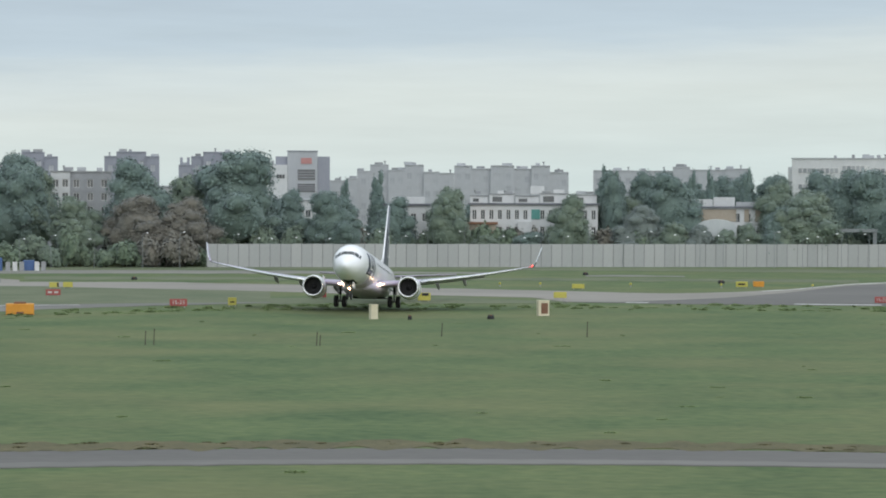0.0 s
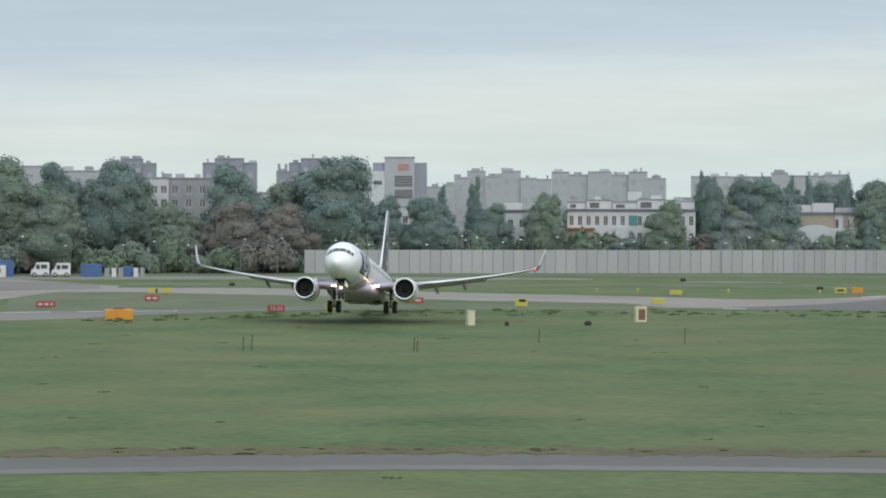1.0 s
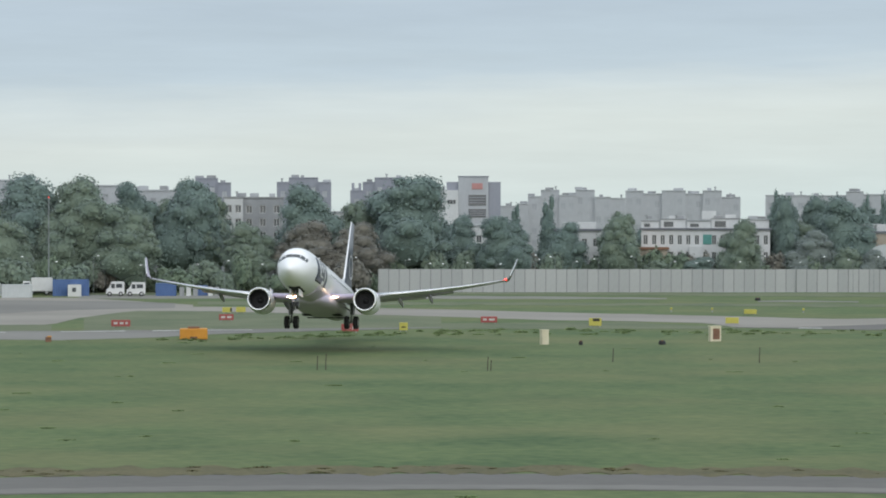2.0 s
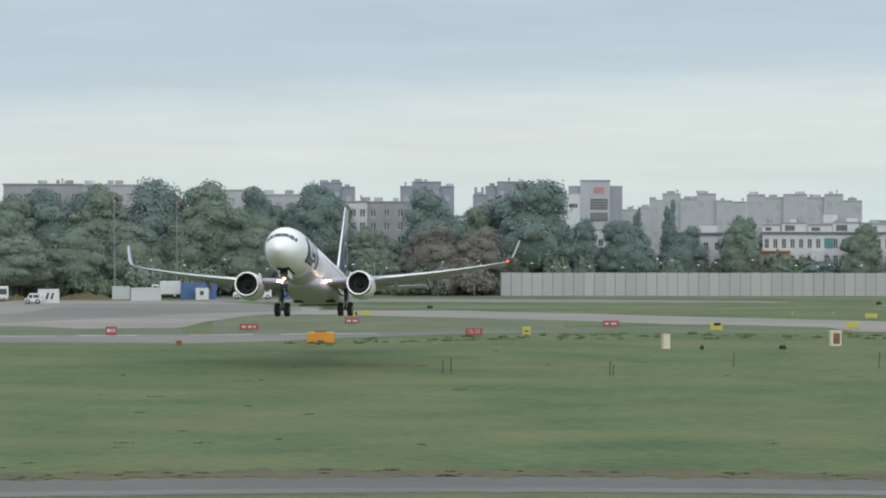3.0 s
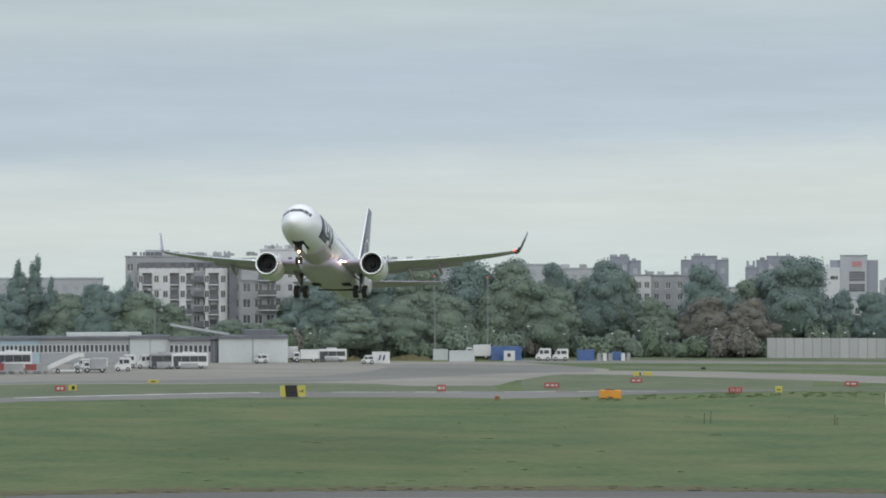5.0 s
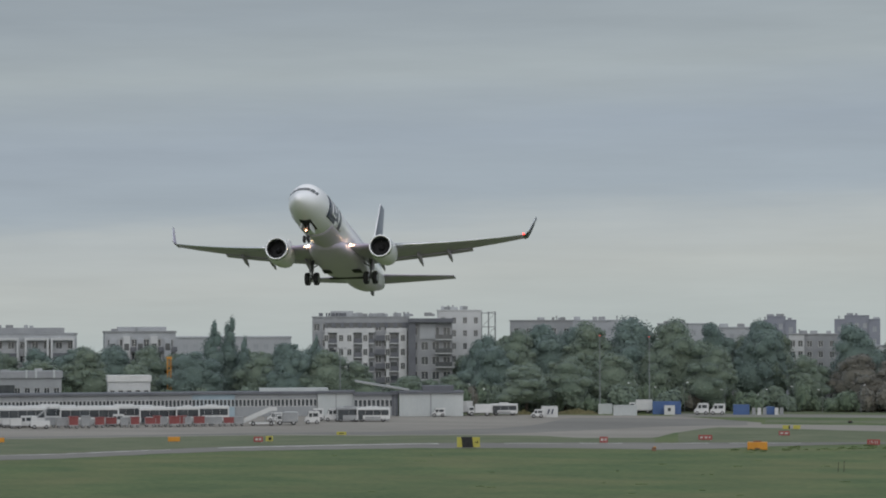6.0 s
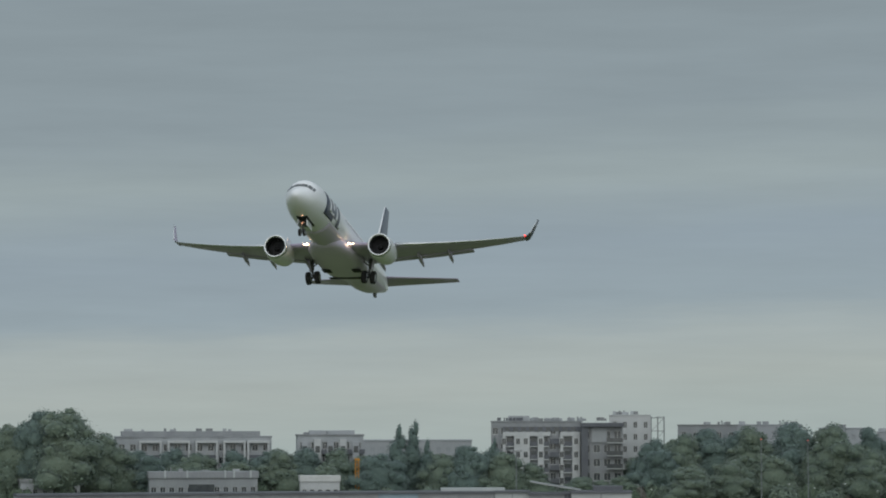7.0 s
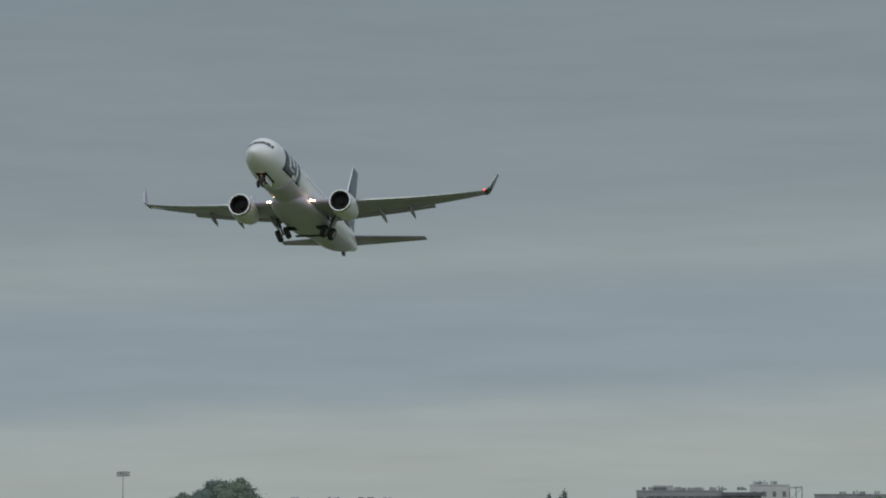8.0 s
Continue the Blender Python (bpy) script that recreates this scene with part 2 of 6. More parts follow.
M = {
    "grass": surface("grass", (0.034, 0.075, 0.021), (0.119, 0.157, 0.055), 0.13, 0.95, 0.5, fine=9, grain=0.55, stretch=(0.8, 1, 1), patch_tint=((0.175, 0.165, 0.07), 0.06, 0.45)),
    "dry": surface("dry_grass", (0.066, 0.062, 0.028), (0.135, 0.118, 0.055), 0.35, 0.95, 0.4, fine=9, grain=0.5),
    "field": surface("worn_field", (0.078, 0.105, 0.052), (0.150, 0.162, 0.095), 0.12, 0.95, 0.3),
    "weed": surface("weed_leaves", (0.15, 0.215, 0.09), (0.215, 0.27, 0.125), 0.8, 0.8, vary=0.3, island=True, through_light=0.15),
    "asphalt": surface("asphalt", (0.098, 0.093, 0.086), (0.155, 0.146, 0.134), 0.09, 0.85, 0.2, fine=20, stretch=(0.4, 1, 1)),
    "runway": surface("runway_asphalt", (0.135, 0.128, 0.117), (0.212, 0.20, 0.182), 0.07, 0.8, 0.1, fine=22, stretch=(0.3, 1, 1)),
    "concrete": surface("apron_concrete", (0.200, 0.184, 0.162), (0.290, 0.268, 0.236), 0.08, 0.85, 0.1, fine=20, stretch=(0.35, 1, 1)),
    "worn_concrete": surface("weathered_concrete", (0.15, 0.148, 0.13), (0.235, 0.228, 0.20), 0.10, 0.9, 0.1, fine=16, stretch=(0.3, 1, 1)),
    # distance haze mixed into the far facade colours: paler and bluer
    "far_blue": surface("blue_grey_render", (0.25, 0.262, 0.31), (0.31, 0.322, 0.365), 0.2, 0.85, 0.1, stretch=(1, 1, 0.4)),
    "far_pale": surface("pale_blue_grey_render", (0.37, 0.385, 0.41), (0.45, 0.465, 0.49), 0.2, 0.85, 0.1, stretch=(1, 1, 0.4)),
    # underside shade put into the grey; its mauve offsets green bounce from the grass
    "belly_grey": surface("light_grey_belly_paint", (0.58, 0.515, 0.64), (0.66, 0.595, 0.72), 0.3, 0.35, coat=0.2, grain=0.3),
    "line": surface("worn_white_paint", (0.30, 0.30, 0.29), (0.72, 0.72, 0.69), 0.4, 0.7),
    "wall": surface("precast_concrete", (0.335, 0.345, 0.345), (0.425, 0.43, 0.425), 0.35, 0.9, 0.2, stretch=(1, 1, 0.35), vary=0.22),
    "bark": surface("bark", (0.05, 0.042, 0.034), (0.11, 0.09, 0.07), 2.0, 0.95, 0.5),
    # leaf greens lifted and blued, plus a bluish sheen, in place of distance haze
    "leaf_dark": surface("dark_leaves", (0.114, 0.168, 0.154), (0.175, 0.236, 0.202), 0.35, 0.8, vary=0.25, island=True, through_light=0.12, sheen=0.35),
    "leaf_mid": surface("mid_green_leaves", (0.132, 0.182, 0.138), (0.195, 0.242, 0.175), 0.35, 0.8, vary=0.25, island=True, through_light=0.12, sheen=0.35),
    "leaf_brown": surface("browning_leaves", (0.155, 0.150, 0.128), (0.205, 0.190, 0.152), 0.35, 0.8, vary=0.25, island=True, through_light=0.12, sheen=0.35),
    "leaf_silver": surface("silvery_leaves", (0.150, 0.185, 0.170), (0.215, 0.250, 0.225), 0.35, 0.8, vary=0.25, island=True, through_light=0.12, sheen=0.35),
    "leaf_bush": surface("bright_undergrowth_leaves", (0.125, 0.178, 0.120), (0.185, 0.238, 0.155), 0.35, 0.8, vary=0.3, island=True, through_light=0.12, sheen=0.35),
    "render_white": surface("white_render", (0.50, 0.512, 0.52), (0.63, 0.637, 0.64), 0.3, 0.85, 0.1, stretch=(1, 1, 0.4)),
    "render_grey": surface("grey_render", (0.26, 0.27, 0.285), (0.35, 0.36, 0.375), 0.3, 0.85, 0.1, stretch=(1, 1, 0.4)),
    "render_light": surface("light_grey_render", (0.35, 0.365, 0.385), (0.46, 0.475, 0.49), 0.25, 0.85, 0.1, stretch=(1, 1, 0.4)),
    "post_grey": surface("weathered_concrete_post", (0.15, 0.155, 0.155), (0.24, 0.245, 0.24), 0.5, 0.9, 0.2),
    "render_dark": surface("dark_grey_cladding", (0.10, 0.107, 0.125), (0.15, 0.157, 0.175), 0.4, 0.6, 0.1),
    "render_tan": surface("tan_render", (0.28, 0.24, 0.19), (0.38, 0.33, 0.27), 0.4, 0.85, 0.1),
    "roof": surface("bitumen_roof", (0.20, 0.21, 0.215), (0.32, 0.325, 0.33), 0.4, 0.85, 0.1),
    "metal": surface("galvanised_steel", (0.30, 0.31, 0.32), (0.42, 0.43, 0.44), 1.5, 0.45, metal=0.7),
    "pole": surface("grey_painted_pole", (0.17, 0.19, 0.195), (0.25, 0.27, 0.275), 1.0, 0.6),
    "glass": surface("dark_window_glass", (0.035, 0.04, 0.046), (0.085, 0.095, 0.105), 0.8, 0.12, coat=0.5),
    # window glass lightened in colour to stand in for haze
    "pale_glass": surface("pale_curtained_glass", (0.24, 0.255, 0.27), (0.36, 0.375, 0.39), 0.8, 0.2, coat=0.3, vary=0.6),
    # far panes paled towards their walls, as haze would flatten them
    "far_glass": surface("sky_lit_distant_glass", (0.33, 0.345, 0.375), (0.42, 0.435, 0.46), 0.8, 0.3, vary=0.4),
    "facade_grey": surface("grey_sheet_cladding", (0.27, 0.285, 0.30), (0.35, 0.365, 0.38), 0.3, 0.6, stretch=(1, 1, 0.3)),
    "faded_red": surface("faded_red_panel", (0.40, 0.19, 0.18), (0.48, 0.25, 0.24), 1.0, 0.7),
    "frame": surface("white_window_frame", (0.55, 0.55, 0.54), (0.68, 0.68, 0.67), 1.0, 0.5),
    "panel": surface("pale_sheet_cladding", (0.42, 0.45, 0.455), (0.53, 0.555, 0.555), 0.3, 0.55, stretch=(1, 1, 0.3)),
    "blue_panel": surface("light_blue_cladding", (0.27, 0.36, 0.42), (0.36, 0.45, 0.51), 0.4, 0.6),
    "teal": surface("teal_panel", (0.06, 0.22, 0.20), (0.11, 0.30, 0.27), 0.5, 0.6),
    "orange": surface("orange_paint", (0.52, 0.21, 0.016), (0.66, 0.30, 0.035), 0.8, 0.5),
    "yellow": surface("yellow_sign_face", (0.40, 0.36, 0.065), (0.50, 0.45, 0.10), 1.2, 0.55),
    "red": surface("red_sign_face", (0.26, 0.05, 0.048), (0.36, 0.08, 0.07), 1.2, 0.55),
    "cream": surface("cream_painted_box", (0.55, 0.50, 0.36), (0.68, 0.62, 0.48), 1.0, 0.7),
    "rust": surface("rusty_brown_panel", (0.14, 0.07, 0.045), (0.24, 0.13, 0.08), 2.0, 0.8),
    "black": surface("black_cloth_cover", (0.008, 0.008, 0.009), (0.03, 0.03, 0.032), 2.0, 0.7, 0.4),
    "white_paint": surface("white_vehicle_paint", (0.54, 0.55, 0.55), (0.68, 0.68, 0.68), 0.5, 0.35, coat=0.3),
    "grey_paint": surface("grey_vehicle_paint", (0.24, 0.25, 0.26), (0.36, 0.37, 0.38), 0.6, 0.45),
    "red_paint": surface("faded_red_paint", (0.19, 0.042, 0.042), (0.28, 0.075, 0.072), 0.8, 0.5),
    "blue_paint": surface("blue_container_paint", (0.05, 0.10, 0.24), (0.08, 0.15, 0.33), 0.6, 0.5),
    "navy": surface("navy_livery_paint", (0.018, 0.026, 0.058), (0.035, 0.046, 0.088), 0.5, 0.35, coat=0.3),
    "tyre": surface("tyre_rubber", (0.012, 0.012, 0.013), (0.032, 0.032, 0.033), 3.0, 0.85),
    "rim": surface("wheel_rim", (0.30, 0.31, 0.32), (0.45, 0.45, 0.46), 3.0, 0.4, metal=0.6),
    "skin": surface("white_aircraft_paint", (0.83, 0.825, 0.85), (0.90, 0.895, 0.915), 0.25, 0.28, coat=0.4, grain=0.25),
    "wing_grey": surface("grey_wing_paint", (0.39, 0.335, 0.445), (0.49, 0.435, 0.55), 0.4, 0.4, coat=0.2),
    "bare": surface("polished_leading_edge", (0.62, 0.63, 0.64), (0.78, 0.78, 0.78), 0.8, 0.25, metal=0.9),
    "gear": surface("grey_gear_steel", (0.10, 0.10, 0.105), (0.20, 0.20, 0.205), 2.0, 0.5, metal=0.4),
    "bay": surface("dark_wheel_bay", (0.010, 0.010, 0.012), (0.03, 0.03, 0.032), 2.0, 0.8),
    "lamp_warm": glow("landing_light", (1.0, 0.72, 0.42), 28.0),
    "lamp_taxi": glow("taxi_light", (1.0, 0.50, 0.28), 18.0),
    "lamp_dim": glow("dim_red_lamp", (0.8, 0.08, 0.06), 0.9),
    "lamp_red": glow("red_navigation_light", (1.0, 0.05, 0.03), 6.0),
    "lamp_white": glow("street_light_head", (0.9, 0.92, 0.95), 0.35),
}


# ---- helpers for meshes ----
def part(name, bm, material, parent=None, label="", smooth=False, m=None):
    """One mesh object from a bmesh, under a thing or a part."""
    me = bpy.data.meshes.new(name)
    bm.to_mesh(me)
    bm.free()
    for mat in material if isinstance(material, (list, tuple)) else (material,):
        me.materials.append(M[mat])
    if smooth:
        for p in me.polygons:
            p.use_smooth = True
    ob = new(name, me)
    ob.parent = parent
    if m is not None:
        ob.matrix_basis = m
    if label:
        ob["label"] = label
    return ob


def same(ob, m, parent):
    """Another object on the mesh of ob."""
    o = new(ob.name.split(".")[0], ob.data)
    o.parent = parent
    o.matrix_basis = m
    return o


def add_box(bm, x0, x1, y0, y1, z0, z1, mat=0, bevel=0.0):
    vs = [bm.verts.new(p) for p in ((x0, y0, z0), (x1, y0, z0), (x1, y1, z0), (x0, y1, z0), (x0, y0, z1), (x1, y0, z1), (x1, y1, z1), (x0, y1, z1))]
    fs = [bm.faces.new([vs[i] for i in f]) for f in ((3, 2, 1, 0), (4, 5, 6, 7), (0, 1, 5, 4), (1, 2, 6, 5), (2, 3, 7, 6), (3, 0, 4, 7))]
    for f in fs:
        f.material_index = mat
    if bevel:
        bmesh.ops.bevel(bm, geom=list({e for f in fs for e in f.edges}), offset=bevel, segments=2, profile=0.6, affect="EDGES")
    return fs


def box(x0, x1, y0, y1, z0, z1, bevel=0.0):
    bm = bmesh.new()
    add_box(bm, x0, x1, y0, y1, z0, z1, 0, bevel)
    return bm


def add_rings(bm, rings, closed=True, caps=True, mat=0):
    """Skin a row of rings of points."""
    rows = [[bm.verts.new(p) for p in ring] for ring in rings]
    n = len(rows[0])
    for a, b in zip(rows, rows[1:]):
        for i in range(n if closed else n - 1):
            f = bm.faces.new((a[i], a[(i + 1) % n], b[(i + 1) % n], b[i]))
            f.material_index = mat
    if caps and closed:
        bm.faces.new(rows[0][::-1]).material_index = mat
        bm.faces.new(rows[-1]).material_index = mat
    return rows


def tube(profile, seg=24, axis="y", at=(0, 0, 0), hollow=False):
    """A turned shape: profile of (along, radius)."""
    rings = []
    for a, r in profile:
        ring = []
        for i in range(seg):
            c, s = math.cos(2 * math.pi * i / seg) * r, math.sin(2 * math.pi * i / seg) * r
            p = {"y": (c, a, s), "x": (a, c, s), "z": (c, s, a)}[axis]
            ring.append((p[0] + at[0], p[1] + at[1], p[2] + at[2]))
        rings.append(ring)
    bm = bmesh.new()
    rows = add_rings(bm, rings, caps=not hollow)
    if hollow:
        for i in range(seg):
            bm.faces.new((rows[-1][i], rows[-1][(i + 1) % seg], rows[0][(i + 1) % seg], rows[0][i]))
    bmesh.ops.recalc_face_normals(bm, faces=bm.faces)
    return bm


def rod(bm, a, b, r, seg=8, r2=None):
    a, b = Vector(a), Vector(b)
    d = (b - a).normalized()
    u = d.orthogonal().normalized()
    v = d.cross(u)
    rings = [[p + (u * math.cos(2 * math.pi * i / seg) + v * math.sin(2 * math.pi * i / seg)) * k for i in range(seg)] for p, k in ((a, r), (b, r if r2 is None else r2))]
    add_rings(bm, rings)


def thing(name, m, label, category, group="", kind=""):
    e = new(name)
    e.empty_display_size = 0.5
    e.matrix_basis = m
    return tagged(e, label, category, group, kind)


def polar(r, az):
    """A spot on the ground: metres from the spectators' stand and degrees round to the left."""
    return -r * math.sin(radians(az)), r * math.cos(radians(az))


def stand(r, az, z=0.0, turn=0.0):
    """A pose there; its -y side looks to the stand."""
    x, y = polar(r, az)
    return pose(x, y, z, 0, 0, az + turn)


# ---- ground ----
bm = bmesh.new()
rings = [0.5, 40, 90, 120, 160, 200, 240, 280, 330, 390, 460, 600, 900, 1500, 2600, 4800]
add_rings(bm, [[(r * math.cos(2 * math.pi * i / 96), r * math.sin(2 * math.pi * i / 96), -0.035 * max(0.0, r - 460)) for i in range(96)] for r in rings], caps=False)
bmesh.ops.recalc_face_normals(bm, faces=bm.faces)
if bm.faces[:][0].normal.z < 0:
    bmesh.ops.reverse_faces(bm, faces=bm.faces)
tagged(part("ground", bm, "grass"), "wide mown green airfield grass with drier patches", "grass", kind="structure")


def bend(knots, az):
    return float(np.interp(az, [k[0] for k in knots], [k[1] for k in knots]))


def strip(name, near, far, az0, az1, material, label, category, top=0.03, step=0.5, rough=0.0):
    """A paved or worn band of the ground between two edges that sweep round the stand."""
    bm = bmesh.new()
    n = max(2, int((az1 - az0) / step))
    rows = []
    for i in range(n + 1):
        az = az0 + (az1 - az0) * i / n
        a, b = bend(near, az), bend(far, az)
        a += rough * noise.noise((az * 1.7, 0, top * 50))
        b += rough * noise.noise((az * 1.7, 9, top * 50))
        rows.append([(*polar(a, az), -0.05), (*polar(a, az), top), (*polar((a + b) / 2, az), top), (*polar(b, az), top), (*polar(b, az), -0.05)])
    add_rings(bm, rows, closed=False)
    bmesh.ops.recalc_face_normals(bm, faces=bm.faces)
    return tagged(part(name, bm, material), label, category, kind="structure")


RUN_NEAR = [(4, 286), (6.5, 280), (9, 273), (10.5, 266), (12.4, 262), (15, 266), (20, 267), (25.8, 263), (31.6, 249), (37, 246), (45, 238)]
RUN_FAR = [(4, 287.5), (6.5, 285), (9, 283), (12, 281), (20, 281), (25.7, 274), (31, 262), (37, 258), (45, 251)]
LINK_NEAR = [(-14, 370), (-9.5, 347), (-8.8, 341), (-7.5, 318), (-6.3, 304), (-5, 296), (-3.8, 290.5), (-2.5, 290), (-1.9, 300), (0, 304), (1.75, 306), (3.2, 312), (5, 318.5), (7.5, 325), (9, 331), (12, 335)]
LINK_FAR = [(-14, 376), (-9.5, 352), (-8.8, 346), (-7.5, 327), (-6.3, 318), (-5, 313), (-3.8, 314), (-2.6, 318), (0, 324), (1.75, 328), (3.2, 334), (5, 339), (6.2, 343), (9, 345), (12, 345)]
LANE_NEAR = [(9.9, 342), (11.15, 339), (12.4, 335), (13.6, 327), (14.85, 320), (16, 314), (17.8, 308), (20.7, 307), (23.6, 311), (30, 307), (36, 309), (45, 297)]
LANE_FAR = [(9.9, 358), (11.15, 366), (13.6, 371), (14.85, 372), (16, 342), (17, 330), (18.5, 325), (20.7, 318), (23.5, 317), (30, 312), (36, 314), (45, 303)]
APRON_NEAR = [(9.5, 346), (11, 330), (12, 313), (12.6, 296), (14.9, 296), (16, 303), (18, 306), (21, 305), (24, 309), (30, 305), (36, 307), (45, 295)]
strip("service_road", [(-14, 124.5), (14, 123), (30, 124)], [(-14, 131.5), (14, 130.5), (30, 132)], -14, 30, "asphalt", "grey asphalt service road with a paler edge through the grass", "road", 0.03, 0.15, 0.25)
strip("road_edge", [(-14, 124.9), (14, 123.4), (30, 124.4)], [(-14, 126.6), (14, 125.2), (30, 126.4)], -14, 30, "runway", "paler worn edge of the service road", "road edge", 0.036, 0.15, 0.3)
strip("verge", [(-14, 131.7), (14, 130.7), (30, 132.2)], [(-14, 135.4), (14, 134.4), (30, 136.0)], -14, 30, "dry", "dry brownish grass verge along the service road", "grass", 0.035, 0.1, 2.2)
strip("runway", RUN_NEAR, RUN_FAR, 4, 45, "runway", "grey asphalt runway edge curving through the grass", "runway", 0.03, 0.2, 0.8)
strip("runway", [(-14, 286), (-9.5, 286), (-5, 286.5), (-3.8, 288), (-2.5, 289.6)], [(a, r - 0.05) for a, r in LINK_NEAR], -14, -2.5, "asphalt", "dark grey asphalt curve of the runway", "runway", 0.03, 0.2)
strip("taxiway", LINK_NEAR, LINK_FAR, -14, 12, "concrete", "pale tan concrete taxiway winding between bands of grass", "taxiway", 0.034, 0.2, 0.8)
strip("apron", APRON_NEAR, [(9.5, 352), (12, 380), (18, 388), (45, 384)], 9.5, 45, "concrete", "pale concrete apron before the low service building", "apron", 0.03, 0.25, 0.8)
strip("apron_lane", LANE_NEAR, LANE_FAR, 9.9, 45, "runway", "darker asphalt lane along the front of the apron", "road", 0.036, 0.25, 1.0)
strip("worn_field", [(-14, 286.5), (-5, 287), (-2.6, 286), (4, 283), (7.5, 284)], [(-14, 286.7), (-5, 287.2), (-2.6, 289), (0, 302), (4, 297), (7.5, 285)], -2.6, 7.5, "field", "worn brownish grass beside the runway", "grass", 0.02, 0.2, 2.0)
strip("worn_field", [(a, r + 0.2) for a, r in RUN_FAR], [(a, r - 0.1) for a, r in LINK_NEAR], 4, 11.9, "field", "worn olive grass between the paved bands", "grass", 0.022, 0.2, 0.6)
strip("worn_field", [(a, r + 0.2) for a, r in RUN_FAR], [(a, r - 0.2) for a, r in APRON_NEAR], 12.6, 45, "field", "worn olive grass between the runway and the apron", "grass", 0.022, 0.2, 0.6)
strip("taxiway", [(-1, 376), (3, 374), (12, 377)], [(-1, 380), (3, 386), (12, 393)], -1, 12, "worn_concrete", "pale weathered concrete strip before the tree belt", "taxiway", 0.034, 0.2, 1.5)
strip("taxiway", [(-5.2, 367), (-3.0, 367)], [(-5.2, 370), (-4, 373), (-3.0, 370)], -5.2, -3.0, "worn_concrete", "small pale patch of old concrete in the grass", "taxiway", 0.034, 0.1, 1.5)
strip("worn_field", [(-14, 386), (12, 395)], [(-14, 404), (5, 402), (12, 408)], -14, 12, "field", "worn brownish grass before the concrete wall", "grass", 0.02, 0.3, 3.0)
strip("worn_field", [(-14, 350), (12, 352)], [(-14, 362), (0, 360), (12, 366)], -9, 9.4, "field", "worn yellowish band of grass", "grass", 0.02, 0.2, 5.0)
for az0, az1, wide in ((8.2, 10.4, 0.5), (11.0, 12.4, 0.6), (13.6, 14.9, 0.8), (15.4, 17.2, 0.6), (19.2, 26.0, 1.1), (27.5, 38, 0.6)):
    strip("edge_line", [(a, r - 1.3 - wide) for a, r in RUN_FAR], [(a, r - 1.3) for a, r in RUN_FAR], az0, az1, "line", "worn white line along the runway edge", "line", 0.037, 0.2, 0.3)
strip("edge_line", [(a, r - 1.5) for a, r in LINK_FAR], [(a, r - 0.2) for a, r in LINK_FAR], -14, -6.9, "line", "worn white line along the runway edge", "line", 0.039, 0.2, 0.3)
for az0, az1 in ((-4.4, -3.9), (-9.5, -7.6)):
    strip("edge_line", [(-14, 287.2), (-5, 287.8), (-3, 289.3)], [(-14, 288.4), (-5, 289.0), (-3, 290.2)], az0, az1, "line", "worn white line along the runway edge", "line", 0.041, 0.1)


# ---- the airliner ----
HULL = np.array([  # along, half width, half height, middle height
    (19.50, 0.04, 0.04, 3.22), (19.42, 0.24, 0.23, 3.23), (19.2, 0.45, 0.43, 3.25), (18.8, 0.74, 0.69, 3.27), (18.2, 1.05, 0.93, 3.28), (17.85, 1.20, 1.07, 3.33),
    (17.35, 1.37, 1.39, 3.51), (16.9, 1.50, 1.63, 3.65), (16.3, 1.62, 1.78, 3.70), (15.4, 1.76, 1.905, 3.73), (14.2, 1.85, 1.98, 3.75), (12.8, 1.88, 2.00, 3.75), (8.0, 1.88, 2.00, 3.75),
    (3.0, 1.88, 2.00, 3.75), (-2.0, 1.88, 2.00, 3.75), (-7.0, 1.88, 2.00, 3.75), (-9.5, 1.82, 1.92, 3.81), (-12.0, 1.62, 1.68, 3.97), (-14.5, 1.28, 1.32, 4.22),
    (-16.8, 0.90, 0.95, 4.46), (-18.6, 0.56, 0.62, 4.62), (-19.6, 0.32, 0.38, 4.70), (-20.0, 0.18, 0.22, 4.74)])
_along = -HULL[:, 0]


def hull(y, turn, out=0.0):
    """A point of the hull: along the length, degrees round from the top (to the port side), metres proud."""
    w, h, z = (np.interp(-y, _along, HULL[:, k]) for k in (1, 2, 3))
    a = radians(turn)
    return (-(w + out) * math.sin(a), y, z + (h + out) * math.cos(a))


def patch(corners, out, nu=6, nv=6):
    """A curved plate lying on the hull between four (along, turn) corners."""
    bm = bmesh.new()
    (a, b, c, d) = corners
    rows = []
    for i in range(nu + 1):
        u = i / nu
        p, q = [a[k] + (b[k] - a[k]) * u for k in (0, 1)], [d[k] + (c[k] - d[k]) * u for k in (0, 1)]
        rows.append([hull(p[0] + (q[0] - p[0]) * j / nv, p[1] + (q[1] - p[1]) * j / nv, out) for j in range(nv + 1)])
    add_rings(bm, rows, closed=False)
    bmesh.ops.recalc_face_normals(bm, faces=bm.faces)
    geom = bmesh.ops.extrude_face_region(bm, geom=bm.faces[:])
    bmesh.ops.translate(bm, verts=[v for v in geom["geom"] if isinstance(v, bmesh.types.BMVert)], vec=(0, 0, 0.004))
    return bm


